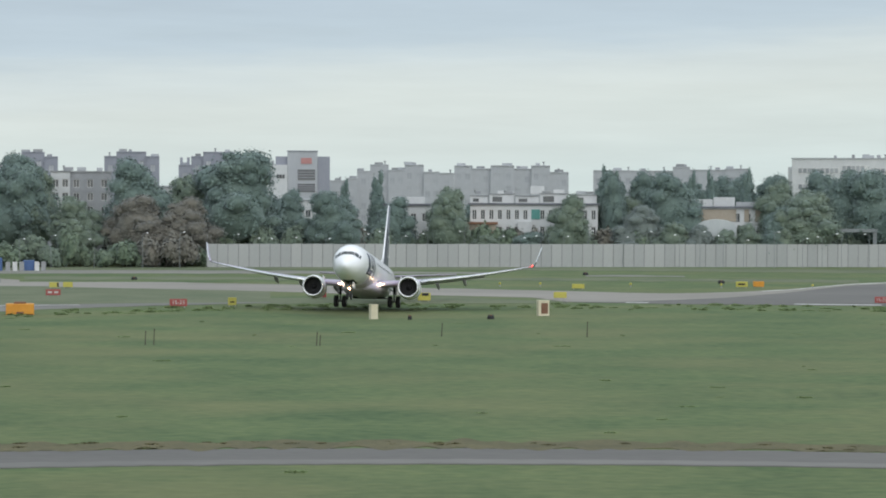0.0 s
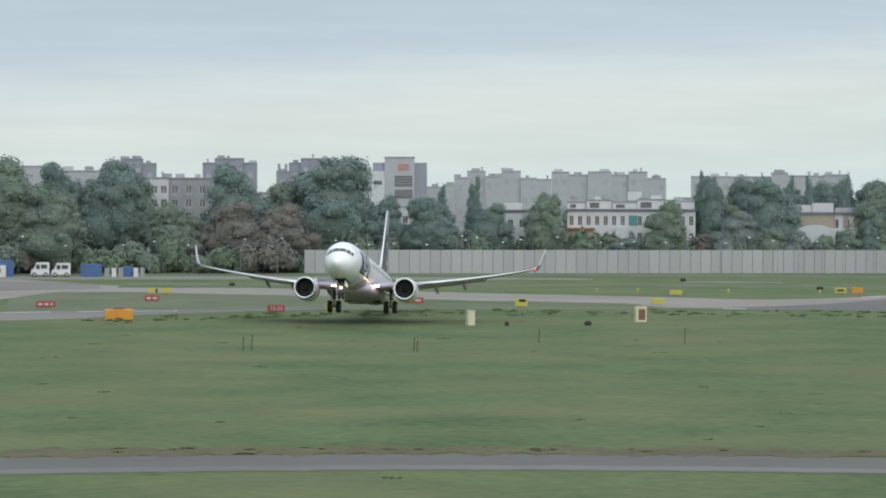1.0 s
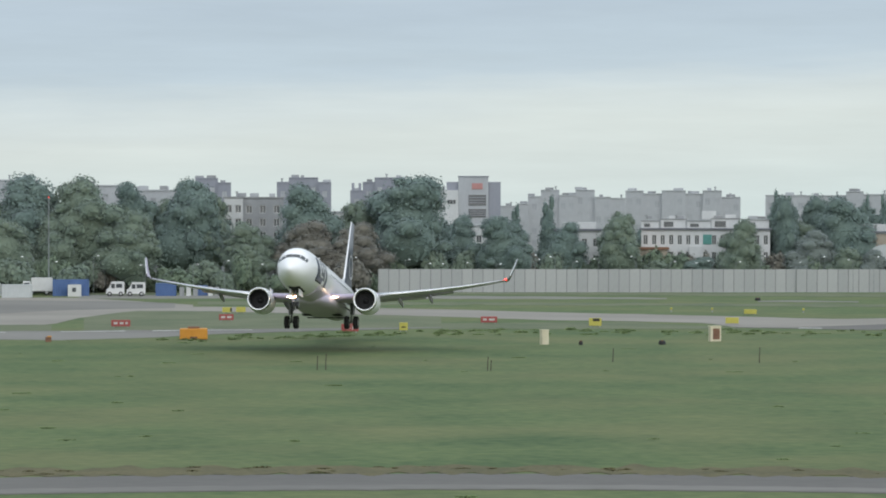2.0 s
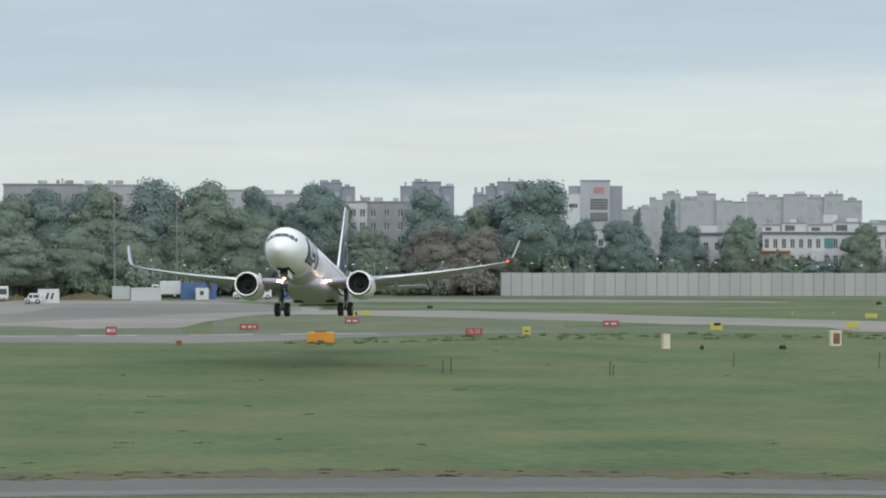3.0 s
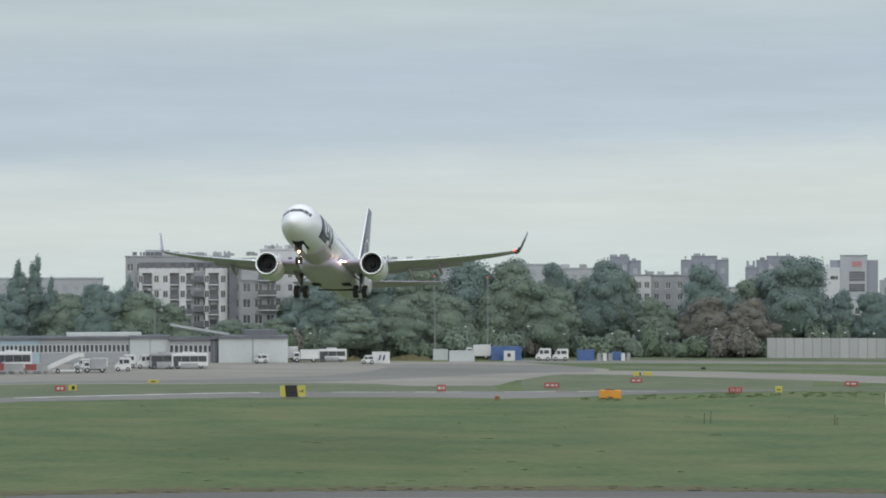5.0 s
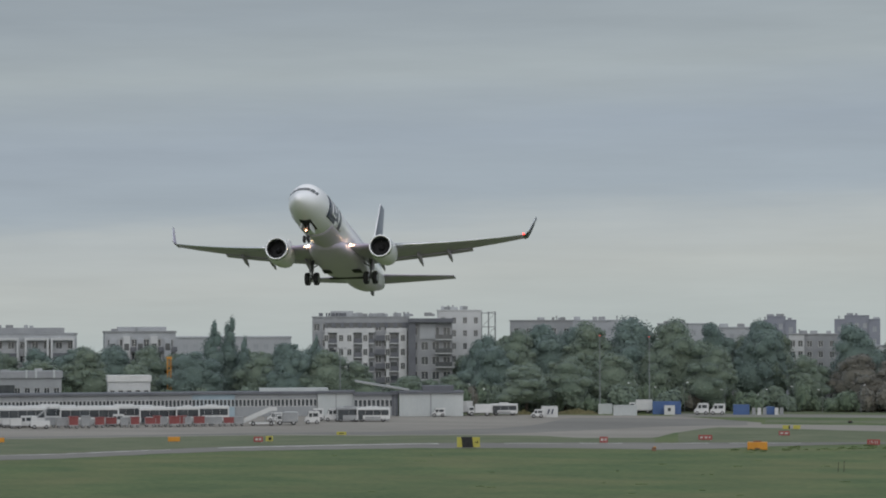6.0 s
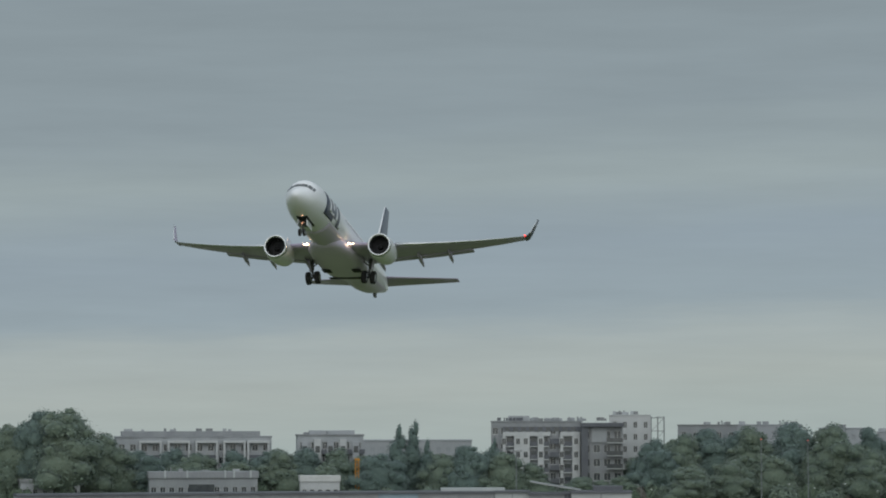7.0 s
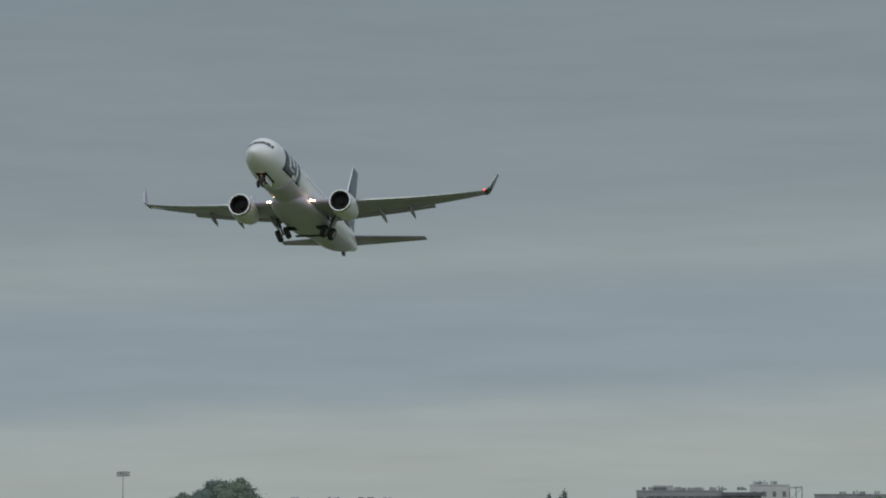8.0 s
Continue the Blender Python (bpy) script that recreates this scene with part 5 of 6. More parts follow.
for k, x in enumerate((-6.4, -3.6, -0.8, 2.0, 4.8)):
    bay = part("bay", box(x, x + 1.5, -0.7, -0.004, 5, 14.2 + 0.5 * (k % 2), 0.03), "render_white" if k % 2 else "far_pale", b, "pale projecting bay")
    for z in (6.0, 8.9, 11.8):
        part("window", box(x + 0.25, x + 1.25, -0.74, -0.69, z, z + 1.4), "glass", bay)
        part("balcony", box(x + 1.52, x + 2.7, -0.9, -0.01, z - 0.3, z + 0.7, 0.02), "render_dark", b, "dark balcony front")
part("penthouse", box(-4.5, 5.5, 3, 7, 15.7, 16.6, 0.04), "far_pale", b, "set-back top floor")
parapet(b, 0, 0, 14.5, 9, 15.4)
clutter(b, 6, -6, 6, 2, 7, 15.7, 6, 0.7)
b = building(457, 24.0, "long pale distant apartment block above the trees")
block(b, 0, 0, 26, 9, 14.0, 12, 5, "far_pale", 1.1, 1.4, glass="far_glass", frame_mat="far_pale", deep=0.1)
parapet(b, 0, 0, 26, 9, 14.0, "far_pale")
b = building(456, 34.8, "pale distant apartment block behind the trees")
block(b, 0, 0, 22, 9, 13.5, 10, 5, "render_light", 1.1, 1.4)
parapet(b, 0, 0, 22, 9, 13.5)
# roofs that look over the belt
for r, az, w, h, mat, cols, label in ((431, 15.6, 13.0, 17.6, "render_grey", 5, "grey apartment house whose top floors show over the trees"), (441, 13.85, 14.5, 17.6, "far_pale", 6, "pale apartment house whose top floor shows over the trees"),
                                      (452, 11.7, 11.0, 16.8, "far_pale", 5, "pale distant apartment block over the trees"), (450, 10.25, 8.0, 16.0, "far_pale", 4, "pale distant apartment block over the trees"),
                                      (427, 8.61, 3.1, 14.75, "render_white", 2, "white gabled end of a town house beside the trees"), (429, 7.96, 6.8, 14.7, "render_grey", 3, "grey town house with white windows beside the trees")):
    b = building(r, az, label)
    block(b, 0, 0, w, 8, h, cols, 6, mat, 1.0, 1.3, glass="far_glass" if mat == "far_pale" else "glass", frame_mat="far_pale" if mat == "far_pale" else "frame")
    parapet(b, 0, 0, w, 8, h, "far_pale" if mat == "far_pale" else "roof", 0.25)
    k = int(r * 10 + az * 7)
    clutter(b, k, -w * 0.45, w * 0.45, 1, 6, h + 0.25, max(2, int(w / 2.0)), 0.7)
# far stepped blocks: distance, bearing, haze-tinted render, and (from, to, height) of each step
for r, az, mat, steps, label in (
        (470, 9.11, "far_blue", ((-3.66, -2.83, 17.7), (-2.83, 1.29, 18.51), (1.29, 3.66, 17.7)), "stepped tower block tinted blue-grey for haze over the trees"),
        (472, 7.05, "far_blue", ((-4.97, -2.79, 17.84), (-2.79, 2.59, 18.66), (2.59, 4.97, 17.84)), "tower block with a raised middle, tinted blue-grey for haze, over the trees"),
        (468, 5.41, "far_blue", ((-5.03, -2.77, 16.29), (-2.77, -0.62, 17.82), (-0.62, 5.03, 18.63)), "stepped block with two roof posts, tinted blue-grey for haze, over the trees"),
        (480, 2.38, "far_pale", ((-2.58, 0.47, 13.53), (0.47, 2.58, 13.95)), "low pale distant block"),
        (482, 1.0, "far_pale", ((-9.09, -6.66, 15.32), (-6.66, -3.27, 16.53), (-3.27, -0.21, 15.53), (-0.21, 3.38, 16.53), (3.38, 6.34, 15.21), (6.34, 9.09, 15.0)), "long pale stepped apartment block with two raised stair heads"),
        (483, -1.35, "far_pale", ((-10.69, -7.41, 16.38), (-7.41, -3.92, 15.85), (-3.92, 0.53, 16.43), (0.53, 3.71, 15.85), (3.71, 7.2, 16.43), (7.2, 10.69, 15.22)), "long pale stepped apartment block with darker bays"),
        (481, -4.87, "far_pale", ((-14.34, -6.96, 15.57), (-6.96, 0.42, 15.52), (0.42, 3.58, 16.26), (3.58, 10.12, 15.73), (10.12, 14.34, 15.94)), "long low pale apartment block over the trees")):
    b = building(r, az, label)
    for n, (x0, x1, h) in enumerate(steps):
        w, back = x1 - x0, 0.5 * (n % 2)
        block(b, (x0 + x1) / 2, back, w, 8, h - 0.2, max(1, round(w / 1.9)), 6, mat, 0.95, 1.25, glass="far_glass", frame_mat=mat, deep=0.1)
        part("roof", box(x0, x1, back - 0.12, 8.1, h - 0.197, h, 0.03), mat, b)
        clutter(b, int(r + 7 * n + 31 * az), x0 + 0.6, x1 - 0.6, 1, 6, h, 1 + int(w > 3), 0.5)
    if "posts" in label:
        for x in (steps[0][0] + 0.25, steps[0][0] + 1.5):
            part("roof_post", box(x, x + 0.5, 0.6, 1.2, steps[0][2] - 0.1, steps[0][2] + 1.3, 0.04), mat, b)
# white office block with ribbon windows
b = building(470, -9.6, "long white office block with ribbon windows over the trees", "office building", "office_building")
w, h = 34.0, 17.65
part("wall", box(-w / 2, w / 2, 0, 10, 0, h, 0.04), "render_white", b)
x = -w / 2 + 1.1
for n, wide in enumerate((7.4, 4.8, 4.6, 4.8, 2.0, 5.4)):
    for z in (15.0, 12.1):
        frame_part = part("window", box(x, x + wide, -0.06, 0.02, z, z + (1.05 if n != 1 else 1.5), 0.01), "frame", b)
        for k in range(int(wide / 0.8)):
            part("pane", box(x + 0.1 + k * 0.8, x + 0.78 + k * 0.8, -0.085, -0.055, z + 0.1, z + (0.95 if n != 1 else 1.4)), "pale_glass", frame_part)
    x += wide + 0.45
part("roof", box(-w / 2 - 0.1, w / 2 + 0.1, -0.15, 10.1, h, h + 0.2, 0.03), "render_light", b)
part("end_bay", box(-w / 2 - 0.7, -w / 2 - 0.004, 1, 8, 0, 16.2, 0.03), "render_white", b)
clutter(b, 44, -10, 15, 1, 7, h + 0.2, 14, 0.7)
# white office with a red panel
b = building(455, 3.16, "pale stepped office building with dark glazing and a red panel", "office building", "office_building")
part("wall", box(-3.69, 1.6, 0, 9, 0, 18.61, 0.04), "far_pale", b, "pale middle tower")
part("side_wing", box(1.604, 3.79, 0.8, 8, 0, 17.72, 0.04), "far_blue", b, "end wing tinted blue-grey for haze")
part("side_wing", box(-5.78, -3.694, 0.6, 8, 0, 17.72, 0.04), "far_blue", b, "wing tinted blue-grey for haze")
part("low_wing", box(-8.98, -3.694, -0.6, 0.59, 0, 16.22, 0.04), "render_white", b, "lower white wing")
part("red_panel", box(-1.3, 0.6, -0.09, 0.02, 16.42, 17.47), "faded_red", b, "plain red panel")
for z0, z1 in ((13.54, 15.43), (11.45, 12.94)):
    g = part("glazing", box(-1.89, 1.2, -0.08, 0.02, z0, z1), "glass", b, "dark glazed front")
    for k in range(1, 4):
        z = z0 + (z1 - z0) * k / 4
        part("glazing_bar", box(-1.89, 1.2, -0.13, -0.075, z - 0.05, z + 0.05), "far_blue", g)
for x in (-5.58, -5.09, -4.59):
    part("window", box(x, x + 0.42, -0.66, -0.55, 13.84, 14.53), "glass", b)
part("roof", box(-3.79, 1.70, -0.15, 9.1, 18.61, 18.76, 0.02), "far_blue", b)
for x, h in ((-8.48, 1.5), (-7.98, 1.0), (-6.48, 0.7)):
    part("roof_unit", box(x, x + 0.5, 0.1, 0.5, 16.22, 16.22 + h, 0.04), "far_pale", b)
# white terraced houses behind the wall
b = building(420.5, -1.85, "row of low white terraced houses with flat roofs and many windows", "terraced house", "terraced_house")
block(b, 0, 0, 20.8, 7, 9.6, 15, 3, "render_white", 0.75, 1.6, base=1.2, top=0.2)
part("roof", box(-10.7, 10.7, -0.3, 7.2, 9.6, 9.9, 0.03), "render_dark", b, "dark roof edge")
for x0, x1, y0, z1 in ((-10.5, -7.6, 3.0, 11.0), (-7.3, -3.2, 3.4, 11.3), (-3.0, 0.8, 3.0, 11.0), (1.0, 5.6, 3.2, 11.4), (5.9, 10.3, 3.0, 11.2)):
    floor_part = part("upper_floor", box(x0, x1, y0, 7, 9.9, z1, 0.04), "render_white", b, "white set-back upper floor")
    part("window", box(x0 + 0.5, (x0 + x1) / 2, y0 - 0.05, y0 + 0.02, 10.1, z1 - 0.35), "glass", floor_part)
    part("coping", box(x0 - 0.1, x1 + 0.1, y0 - 0.15, 7.1, z1, z1 + 0.14, 0.02), "roof", floor_part)
for x0, x1, z1 in ((-0.6, 1.7, 12.7), (3.2, 5.0, 12.1), (-6.0, -4.8, 11.9)):
    part("stair_head", box(x0, x1, 4.2, 6.8, 11.35, z1, 0.04), "render_white", b, "white stair head")
clutter(b, 71, -10, 10, 3.6, 6, 11.4, 9, 0.5)
part("teal_panel", box(-0.4, 1.0, -0.1, -0.02, 7.3, 8.9), "teal", b, "teal painted panel")
part("white_bay", box(-2.6, -0.4, -0.9, -0.02, 0, 7.0, 0.03), "render_white", b, "white bay")
b = building(421, 0.95, "low white terraced house with a dark roof edge behind the wall", "terraced house", "terraced_house")
block(b, 0, 0, 7.4, 7, 9.4, 4, 3, "render_white", 0.9, 1.3, top=0.5)
part("roof", box(-4.0, 4.0, -0.3, 7.2, 9.4, 9.75, 0.03), "render_dark", b, "dark roof edge")
part("upper_floor", box(-2.6, 2.8, 3, 7, 9.75, 10.8, 0.04), "render_white", b)
b = building(437, 3.4, "low white house with a pale roof among the trees", "house", "house")
block(b, 0, 0, 9.0, 7, 10.0, 5, 3, "render_white", 0.9, 1.3)
parapet(b, 0, 0, 9.0, 7, 10.0, "render_light")
b = building(436, 6.3, "low pale house among the trees", "house", "house")
block(b, 0, 0, 7.0, 7, 12.2, 4, 4, "render_white", 0.9, 1.3)
parapet(b, 0, 0, 7.0, 7, 12.2, "render_light")
b = building(423, -6.10, "low white flat-roofed house with tan panels among the trees", "house", "house")
block(b, 0, 0, 12.25, 7, 9.19, 7, 3, "render_white", 1.0, 1.5, top=0.2)
part("roof", box(-6.42, 6.42, -0.5, 7.2, 9.19, 9.46, 0.03), "render_dark", b, "dark roof edge")
part("upper_floor", box(-6.12, -2.2, 2, 7, 9.46, 10.6, 0.04), "render_white", b)
part("upper_floor", box(-2.1, 1.4, 2.5, 7, 9.46, 10.92, 0.04), "render_white", b)
part("upper_floor", box(1.6, 5.72, 2.2, 7, 9.46, 10.19, 0.04), "render_light", b)
for x0, x1 in ((-4.6, 1.6), (2.9, 3.7), (4.7, 6.03)):
    part("tan_panel", box(x0, x1, -0.12, -0.004, 7.01, 9.01), "render_tan", b, "warm tan wall panel")
b = building(416, -0.65, "small tan house with a flat roof behind the wall", "house", "house")
block(b, 0, 0, 5.2, 5, 6.5, 4, 2, "render_tan", 0.7, 1.0)
part("roof", box(-2.9, 2.9, -0.3, 5.3, 6.5, 6.85, 0.03), "rust", b, "brown roof edge")
b = building(417.5, -5.89, "white shed with a low curved roof behind the wall", "shed", "shed")
bm = bmesh.new()
add_rings(bm, [[(-3.2, y, 0), (3.2, y, 0), (3.2, y, 6.2)] + [(3.2 * math.cos(t), y, 6.2 + 1.2 * math.sin(t)) for t in np.linspace(0.2, math.pi - 0.2, 9)] + [(-3.2, y, 6.2)] for y in (0, 8)])
bmesh.ops.recalc_face_normals(bm, faces=bm.faces)
part("shell", bm, "panel", b)

# ---- the service building along the apron ----
term = thing("service_building", pose(0, 0, 0), "long low pale airport service building with a ribbon of windows", "building")
spans = [(18.83, 12.0, 4.3, "panel", 0, 380.0), (19.85, 1.2, 4.1, "render_dark", 0, 381.5), (20.45, 7.5, 3.95, "facade_grey", 9, 381.6), (21.5, 7.0, 4.3, "panel", 0, 382.6), (22.6, 7.6, 4.2, "facade_grey", 10, 383.2)]
az = 23.75
k = 0
while az < 36.5:
    spans.append((az, 8.0, 4.2, "facade_grey" if k != 1 else "blue_panel", 11, 382.8 - 0.55 * k))
    az += 1.2
    k += 1
for az, w, h, mat, cols, r in spans:
    m = stand(r, az)
    if cols:
        bm, spots = facade(w, 7, h, cols, 1, w / cols * 0.86, 1.35, 1.5, 0.55, 0.12)
        body = part("wall", bm, mat, term, m=m)
        win = pane = None
        ww = w / cols * 0.86
        for cx, cz in spots:
            if win is None:
                win = part("window", window_mesh(ww, 1.35, 0), "frame", body, m=pose(cx, 0.06, cz))
                pane = part("pane", box(-ww / 2 + 0.03, ww / 2 - 0.03, -0.008, 0.008, -0.65, 0.65), "glass", win)
            else:
                same(pane, pose(0, 0, 0), same(win, pose(cx, 0.06, cz), body))
    else:
        body = part("wall", box(-w / 2, w / 2, 0, 7, 0, h, 0.03), mat, term, m=m)
        part("joint", box(-w * 0.02, w * 0.02 - w * 0.02 + 0.05, -0.012, 0.0, 0.1, h - 0.1), "render_grey", body)
    part("roof", box(-w / 2 - 0.1, w / 2 + 0.1, -0.5, 7.2, h, h + 0.42, 0.03), "render_dark", body, "dark grey roof edge")
bm = bmesh.new()
add_rings(bm, [[(-5.8, -0.6, 6.4), (-5.8, 2.5, 6.5), (-5.8, 2.5, 6.75), (-5.8, -0.6, 6.65)], [(4.4, -0.6, 4.7), (4.4, 2.5, 4.8), (4.4, 2.5, 5.05), (4.4, -0.6, 4.95)]])
bmesh.ops.recalc_face_normals(bm, faces=bm.faces)
part("canopy", bm, "metal", term, "slanting grey canopy roof", m=stand(383, 20.1))
part("roof_unit", box(-2.5, 3.4, 1, 5, 4.7, 5.7, 0.05), "render_dark", term, "dark plant on the roof", m=stand(381, 18.7))
part("roof_light", box(-9, 4, 2, 6, 4.6, 5.2, 0.05), "panel", term, "pale raised roof strip", m=stand(384, 22.3))
b = building(394, 30.65, "two-storey pale grey airport block with a dark window band", "building", "airport_block")
block(b, 0, 0, 22.0, 6, 7.2, 12, 2, "facade_grey", 1.1, 1.3, base=0.9, top=1.2)
part("dark_band", box(-3.0, 2.2, -0.06, -0.01, 4.4, 5.9), "glass", b, "dark glazed band")
part("roof", box(-11.2, 11.2, -0.4, 6.3, 7.2, 8.5, 0.04), "render_grey", b, "grey roof band")
for x in (-8.0, -3.5, 4.2, 6.0, 9.4):
    part("roof_post", box(x, x + 0.35, -0.46, -0.41, 7.2, 8.8), "panel", b)
clutter(b, 17, -9, 9, 1, 4, 8.2, 5, 0.9)
b = building(393, 27.2, "small cream upper-floor block on the service building", "building", "airport_block")
block(b, 0, 0, 8.0, 5, 6.4, 5, 2, "render_white", 0.9, 0.8, base=0.8, top=0.8)
part("roof", box(-4.2, 4.2, -0.25, 5.2, 6.4, 7.6, 0.05), "frame", b, "white roof band")
b = building(397, 35.1, "low grey airport block with a dark door", "building", "airport_block")
block(b, 0, 0, 12.0, 6, 6.5, 6, 2, "render_light", 0.9, 1.2)
part("roof", box(-6.2, 6.2, -0.3, 6.2, 6.5, 7.1, 0.04), "roof", b)
crane = thing("orange_mast", stand(399, 26.05), "orange lattice mast behind the service building", "mast")
bm = bmesh.new()
for x, y in ((-.35, 0), (.35, 0), (-.35, .7), (.35, .7)):
    rod(bm, (x, y, 0), (x, y, 10.6), 0.07, 6)
for k in range(12):
    z = k * 0.88
    rod(bm, (-.35, 0, z), (.35, 0, z + 0.88), 0.05, 5)
    rod(bm, (.35, 0.7, z), (-.35, 0.7, z + 0.88), 0.05, 5)
part("lattice", bm, "orange", crane)
part("cap", box(-0.5, 0.5, -0.15, 0.85, 10.6, 11.0, 0.03), "orange", crane)

# ---- masts and street lamps ----
def mast(r, az, h, label, lamps=4, red=False, big=1.0):
    t = thing("light_mast", stand(r, az), label, "light mast")
    part("pole", tube([(0, 0.14), (0.5, 0.12), (h, 0.07)], 10, "z"), "pole", t)
    part("base", tube([(-0.05, 0.45), (0.25, 0.45), (0.3, 0.3)], 12, "z"), "concrete", t)
    if lamps:
        bm = bmesh.new()
        rod(bm, (-1.0, 0, h), (1.0, 0, h), 0.06, 6)
        part("crossbar", bm, "metal", t)
        for i in range(lamps):
            x = -0.95 + 1.9 * i / (lamps - 1)
            part("lamp_head", box(x - 0.22 * big, x + 0.22 * big, -0.3 * big, 0.12, h - 0.12 - 0.5 * (big - 1), h + 0.28 * big, 0.03), "metal", t, "grey floodlight head")
    if red:
        part("warning_lamp", tube([(h, 0.04), (h + 0.05, 0.09), (h + 0.2, 0.09), (h + 0.25, 0.03)], 10, "z"), "lamp_dim", t, "red warning lamp")
    return t


mast(387.4, 21.36, 12.6, "tall grey floodlight mast before the service building")
mast(394.5, 14.04, 14.8, "tall slim grey mast with a red warning lamp", 0, True)
mast(393.2, 12.66, 14.6, "tall slim grey mast with a red warning lamp", 0, True)
mast(400, 38.18, 22.2, "tall grey floodlight mast above the trees", big=1.9)


t = thing("gantry", stand(418.5, -8.81), "low grey steel gantry behind the concrete wall", "gantry")
for x in (-4.2, 3.9):
    part("post", box(x - 0.3, x + 0.3, -0.2, 0.2, -0.05, 5.87, 0.03), "pole", t)
part("beam", box(-4.6, 4.3, -0.3, 0.3, 5.47, 6.01, 0.04), "pole", t)


def street_lamp(m):
    t = thing("street_lamp", m, "slim grey street lamp with a pale head", "street lamp", "street lamps")
    bm = bmesh.new()
    rod(bm, (0, 0, 0), (0, 0, 5.6), 0.045, 7, 0.03)
    rod(bm, (0, 0, 5.55), (0.7, 0, 5.75), 0.035, 6)
    part("pole", bm, "pole", t)
    part("head", box(0.55, 0.85, -0.1, 0.1, 5.68, 5.78, 0.02), "lamp_white", t, "pale lamp head")
    return t


first = street_lamp(stand(407.5, 2.0))
rl = random.Random(8)
for r, a0, a1, step in ((407.5, -11.5, 5.2, 0.62), (398.5, 6.0, 17.6, 0.9), (390, 17.2, 19.0, 0.45)):
    az = a0
    while az < a1:
        copy_thing(first, stand(r + rl.uniform(-1, 1), az, rl.uniform(-1.4, 0.1), rl.choice((0, 180))))
        az += step * rl.uniform(0.6, 1.4)


# ---- signs and boxes on the grass ----
def sign(r, az, w, h, face_mat, label, bars=(), bar_mat="line", turn=0.0, words="", legs=2, z0=0.16):
    t = thing("taxiway_sign", stand(r, az, 0, turn), label, "airport sign", "airfield signs")
    part("panel", box(-w / 2, w / 2, -0.1, 0.1, z0, h, 0.03), face_mat, t)
    for i in range(legs):
        x = -w * 0.36 + w * 0.72 * i / max(1, legs - 1)
        part("leg", box(x - 0.04, x + 0.04, -0.04, 0.04, -0.03, z0 + 0.005), "metal", t)
    for x0, x1, a, b in bars:
        part("mark", box(x0 * w, x1 * w, -0.116, -0.1, z0 + a * (h - z0), z0 + b * (h - z0)), bar_mat, t)
    if words:
        c = bpy.data.curves.new("lettering", "FONT")
        c.body, c.size, c.extrude, c.align_x, c.align_y = words, h * 0.62, 0.008, "CENTER", "CENTER"
        c.materials.append(M[bar_mat])
        probe = new("lettering", c)
        dg = bpy.context.evaluated_depsgraph_get()
        me = bpy.data.meshes.new_from_object(probe.evaluated_get(dg))
        bpy.data.objects.remove(probe)
        o = new("lettering", me)
        o.parent = t
        o.matrix_basis = pose(0, -0.112, (z0 + h) / 2, 90, 0, 0)
    return t


RED = "small red mandatory airfield sign with white marks standing in the grass"
sign(275.4, 6.03, 1.85, 0.95, "red", "red runway sign reading 15-33 standing at the runway edge", words="15-33")
sign(302.7, 8.77, 1.7, 0.85, "red", RED, ((-0.36, -0.08, 0.34, 0.66), (0.06, 0.36, 0.34, 0.66)))
sign(290.3, -9.5, 1.5, 0.85, "red", "red runway sign reading 15-33 standing by the paved curve", words="15-33")
sign(287.9, 11.09, 2.1, 0.88, "red", RED, ((-0.38, -0.18, 0.34, 0.66), (-0.06, 0.14, 0.34, 0.66), (0.24, 0.36, 0.34, 0.66)))
sign(278.8, 14.17, 1.2, 1.04, "red", "small square red airfield sign with white marks", ((-0.34, -0.1, 0.3, 0.7), (0.0, 0.1, 0.3, 0.7), (0.2, 0.34, 0.3, 0.7)))
sign(285.0, 24.6, 1.4, 0.95, "red", RED, ((-0.3, -0.05, 0.3, 0.7), (0.08, 0.3, 0.3, 0.7)))
sign(286.6, 24.25, 1.1, 0.95, "yellow", "small yellow airfield sign with a dark square", ((-0.1, 0.3, 0.2, 0.8),), "black")
sign(296.2, 2.94, 1.9, 0.85, "red", RED, ((-0.36, -0.14, 0.34, 0.66), (0.0, 0.34, 0.34, 0.66)))
sign(289, 0.58, 1.4, 1.02, "yellow", "small yellow airfield sign with a dark top", ((-0.2, 0.35, 0.6, 0.95),), "black")
sign(277.6, 4.84, 0.9, 1.0, "yellow", "small upright yellow airfield sign", ((-0.25, 0.25, 0.35, 0.5),), "black")
sign(296.4, -2.44, 1.5, 0.85, "yellow", "low yellow airfield sign seen blank", ())
sign(322.7, -2.84, 1.55, 0.72, "yellow", "low yellow airfield sign seen blank", ())
sign(330.6, -6.45, 1.5, 0.85, "yellow", "yellow airfield sign with dark marks", ((-0.3, 0.3, 0.35, 0.65),), "black")
sign(331.4, -6.82, 1.4, 0.85, "orange", "orange airfield marker beside a yellow sign", ())
sign(324.4, 8.75, 1.2, 0.8, "yellow", "yellow airfield sign with a dark end", ((0.3, 0.48, 0.1, 0.9),), "black")
sign(324.9, 8.45, 1.2, 0.8, "yellow", "yellow airfield sign seen blank", ())
sign(305.3, 21.9, 1.55, 0.66, "yellow", "low yellow airfield sign with a dark mark", ((-0.25, 0.25, 0.35, 0.6),), "black")
sign(292.9, 32.17, 1.8, 0.85, "orange", "low orange airfield marker on the grass", ())
sign(288.9, 27.07, 1.8, 0.85, "orange", "low orange airfield marker on the grass", ())
sign(290.5, 36.2, 1.8, 0.85, "orange", "low orange airfield marker on the grass", ())
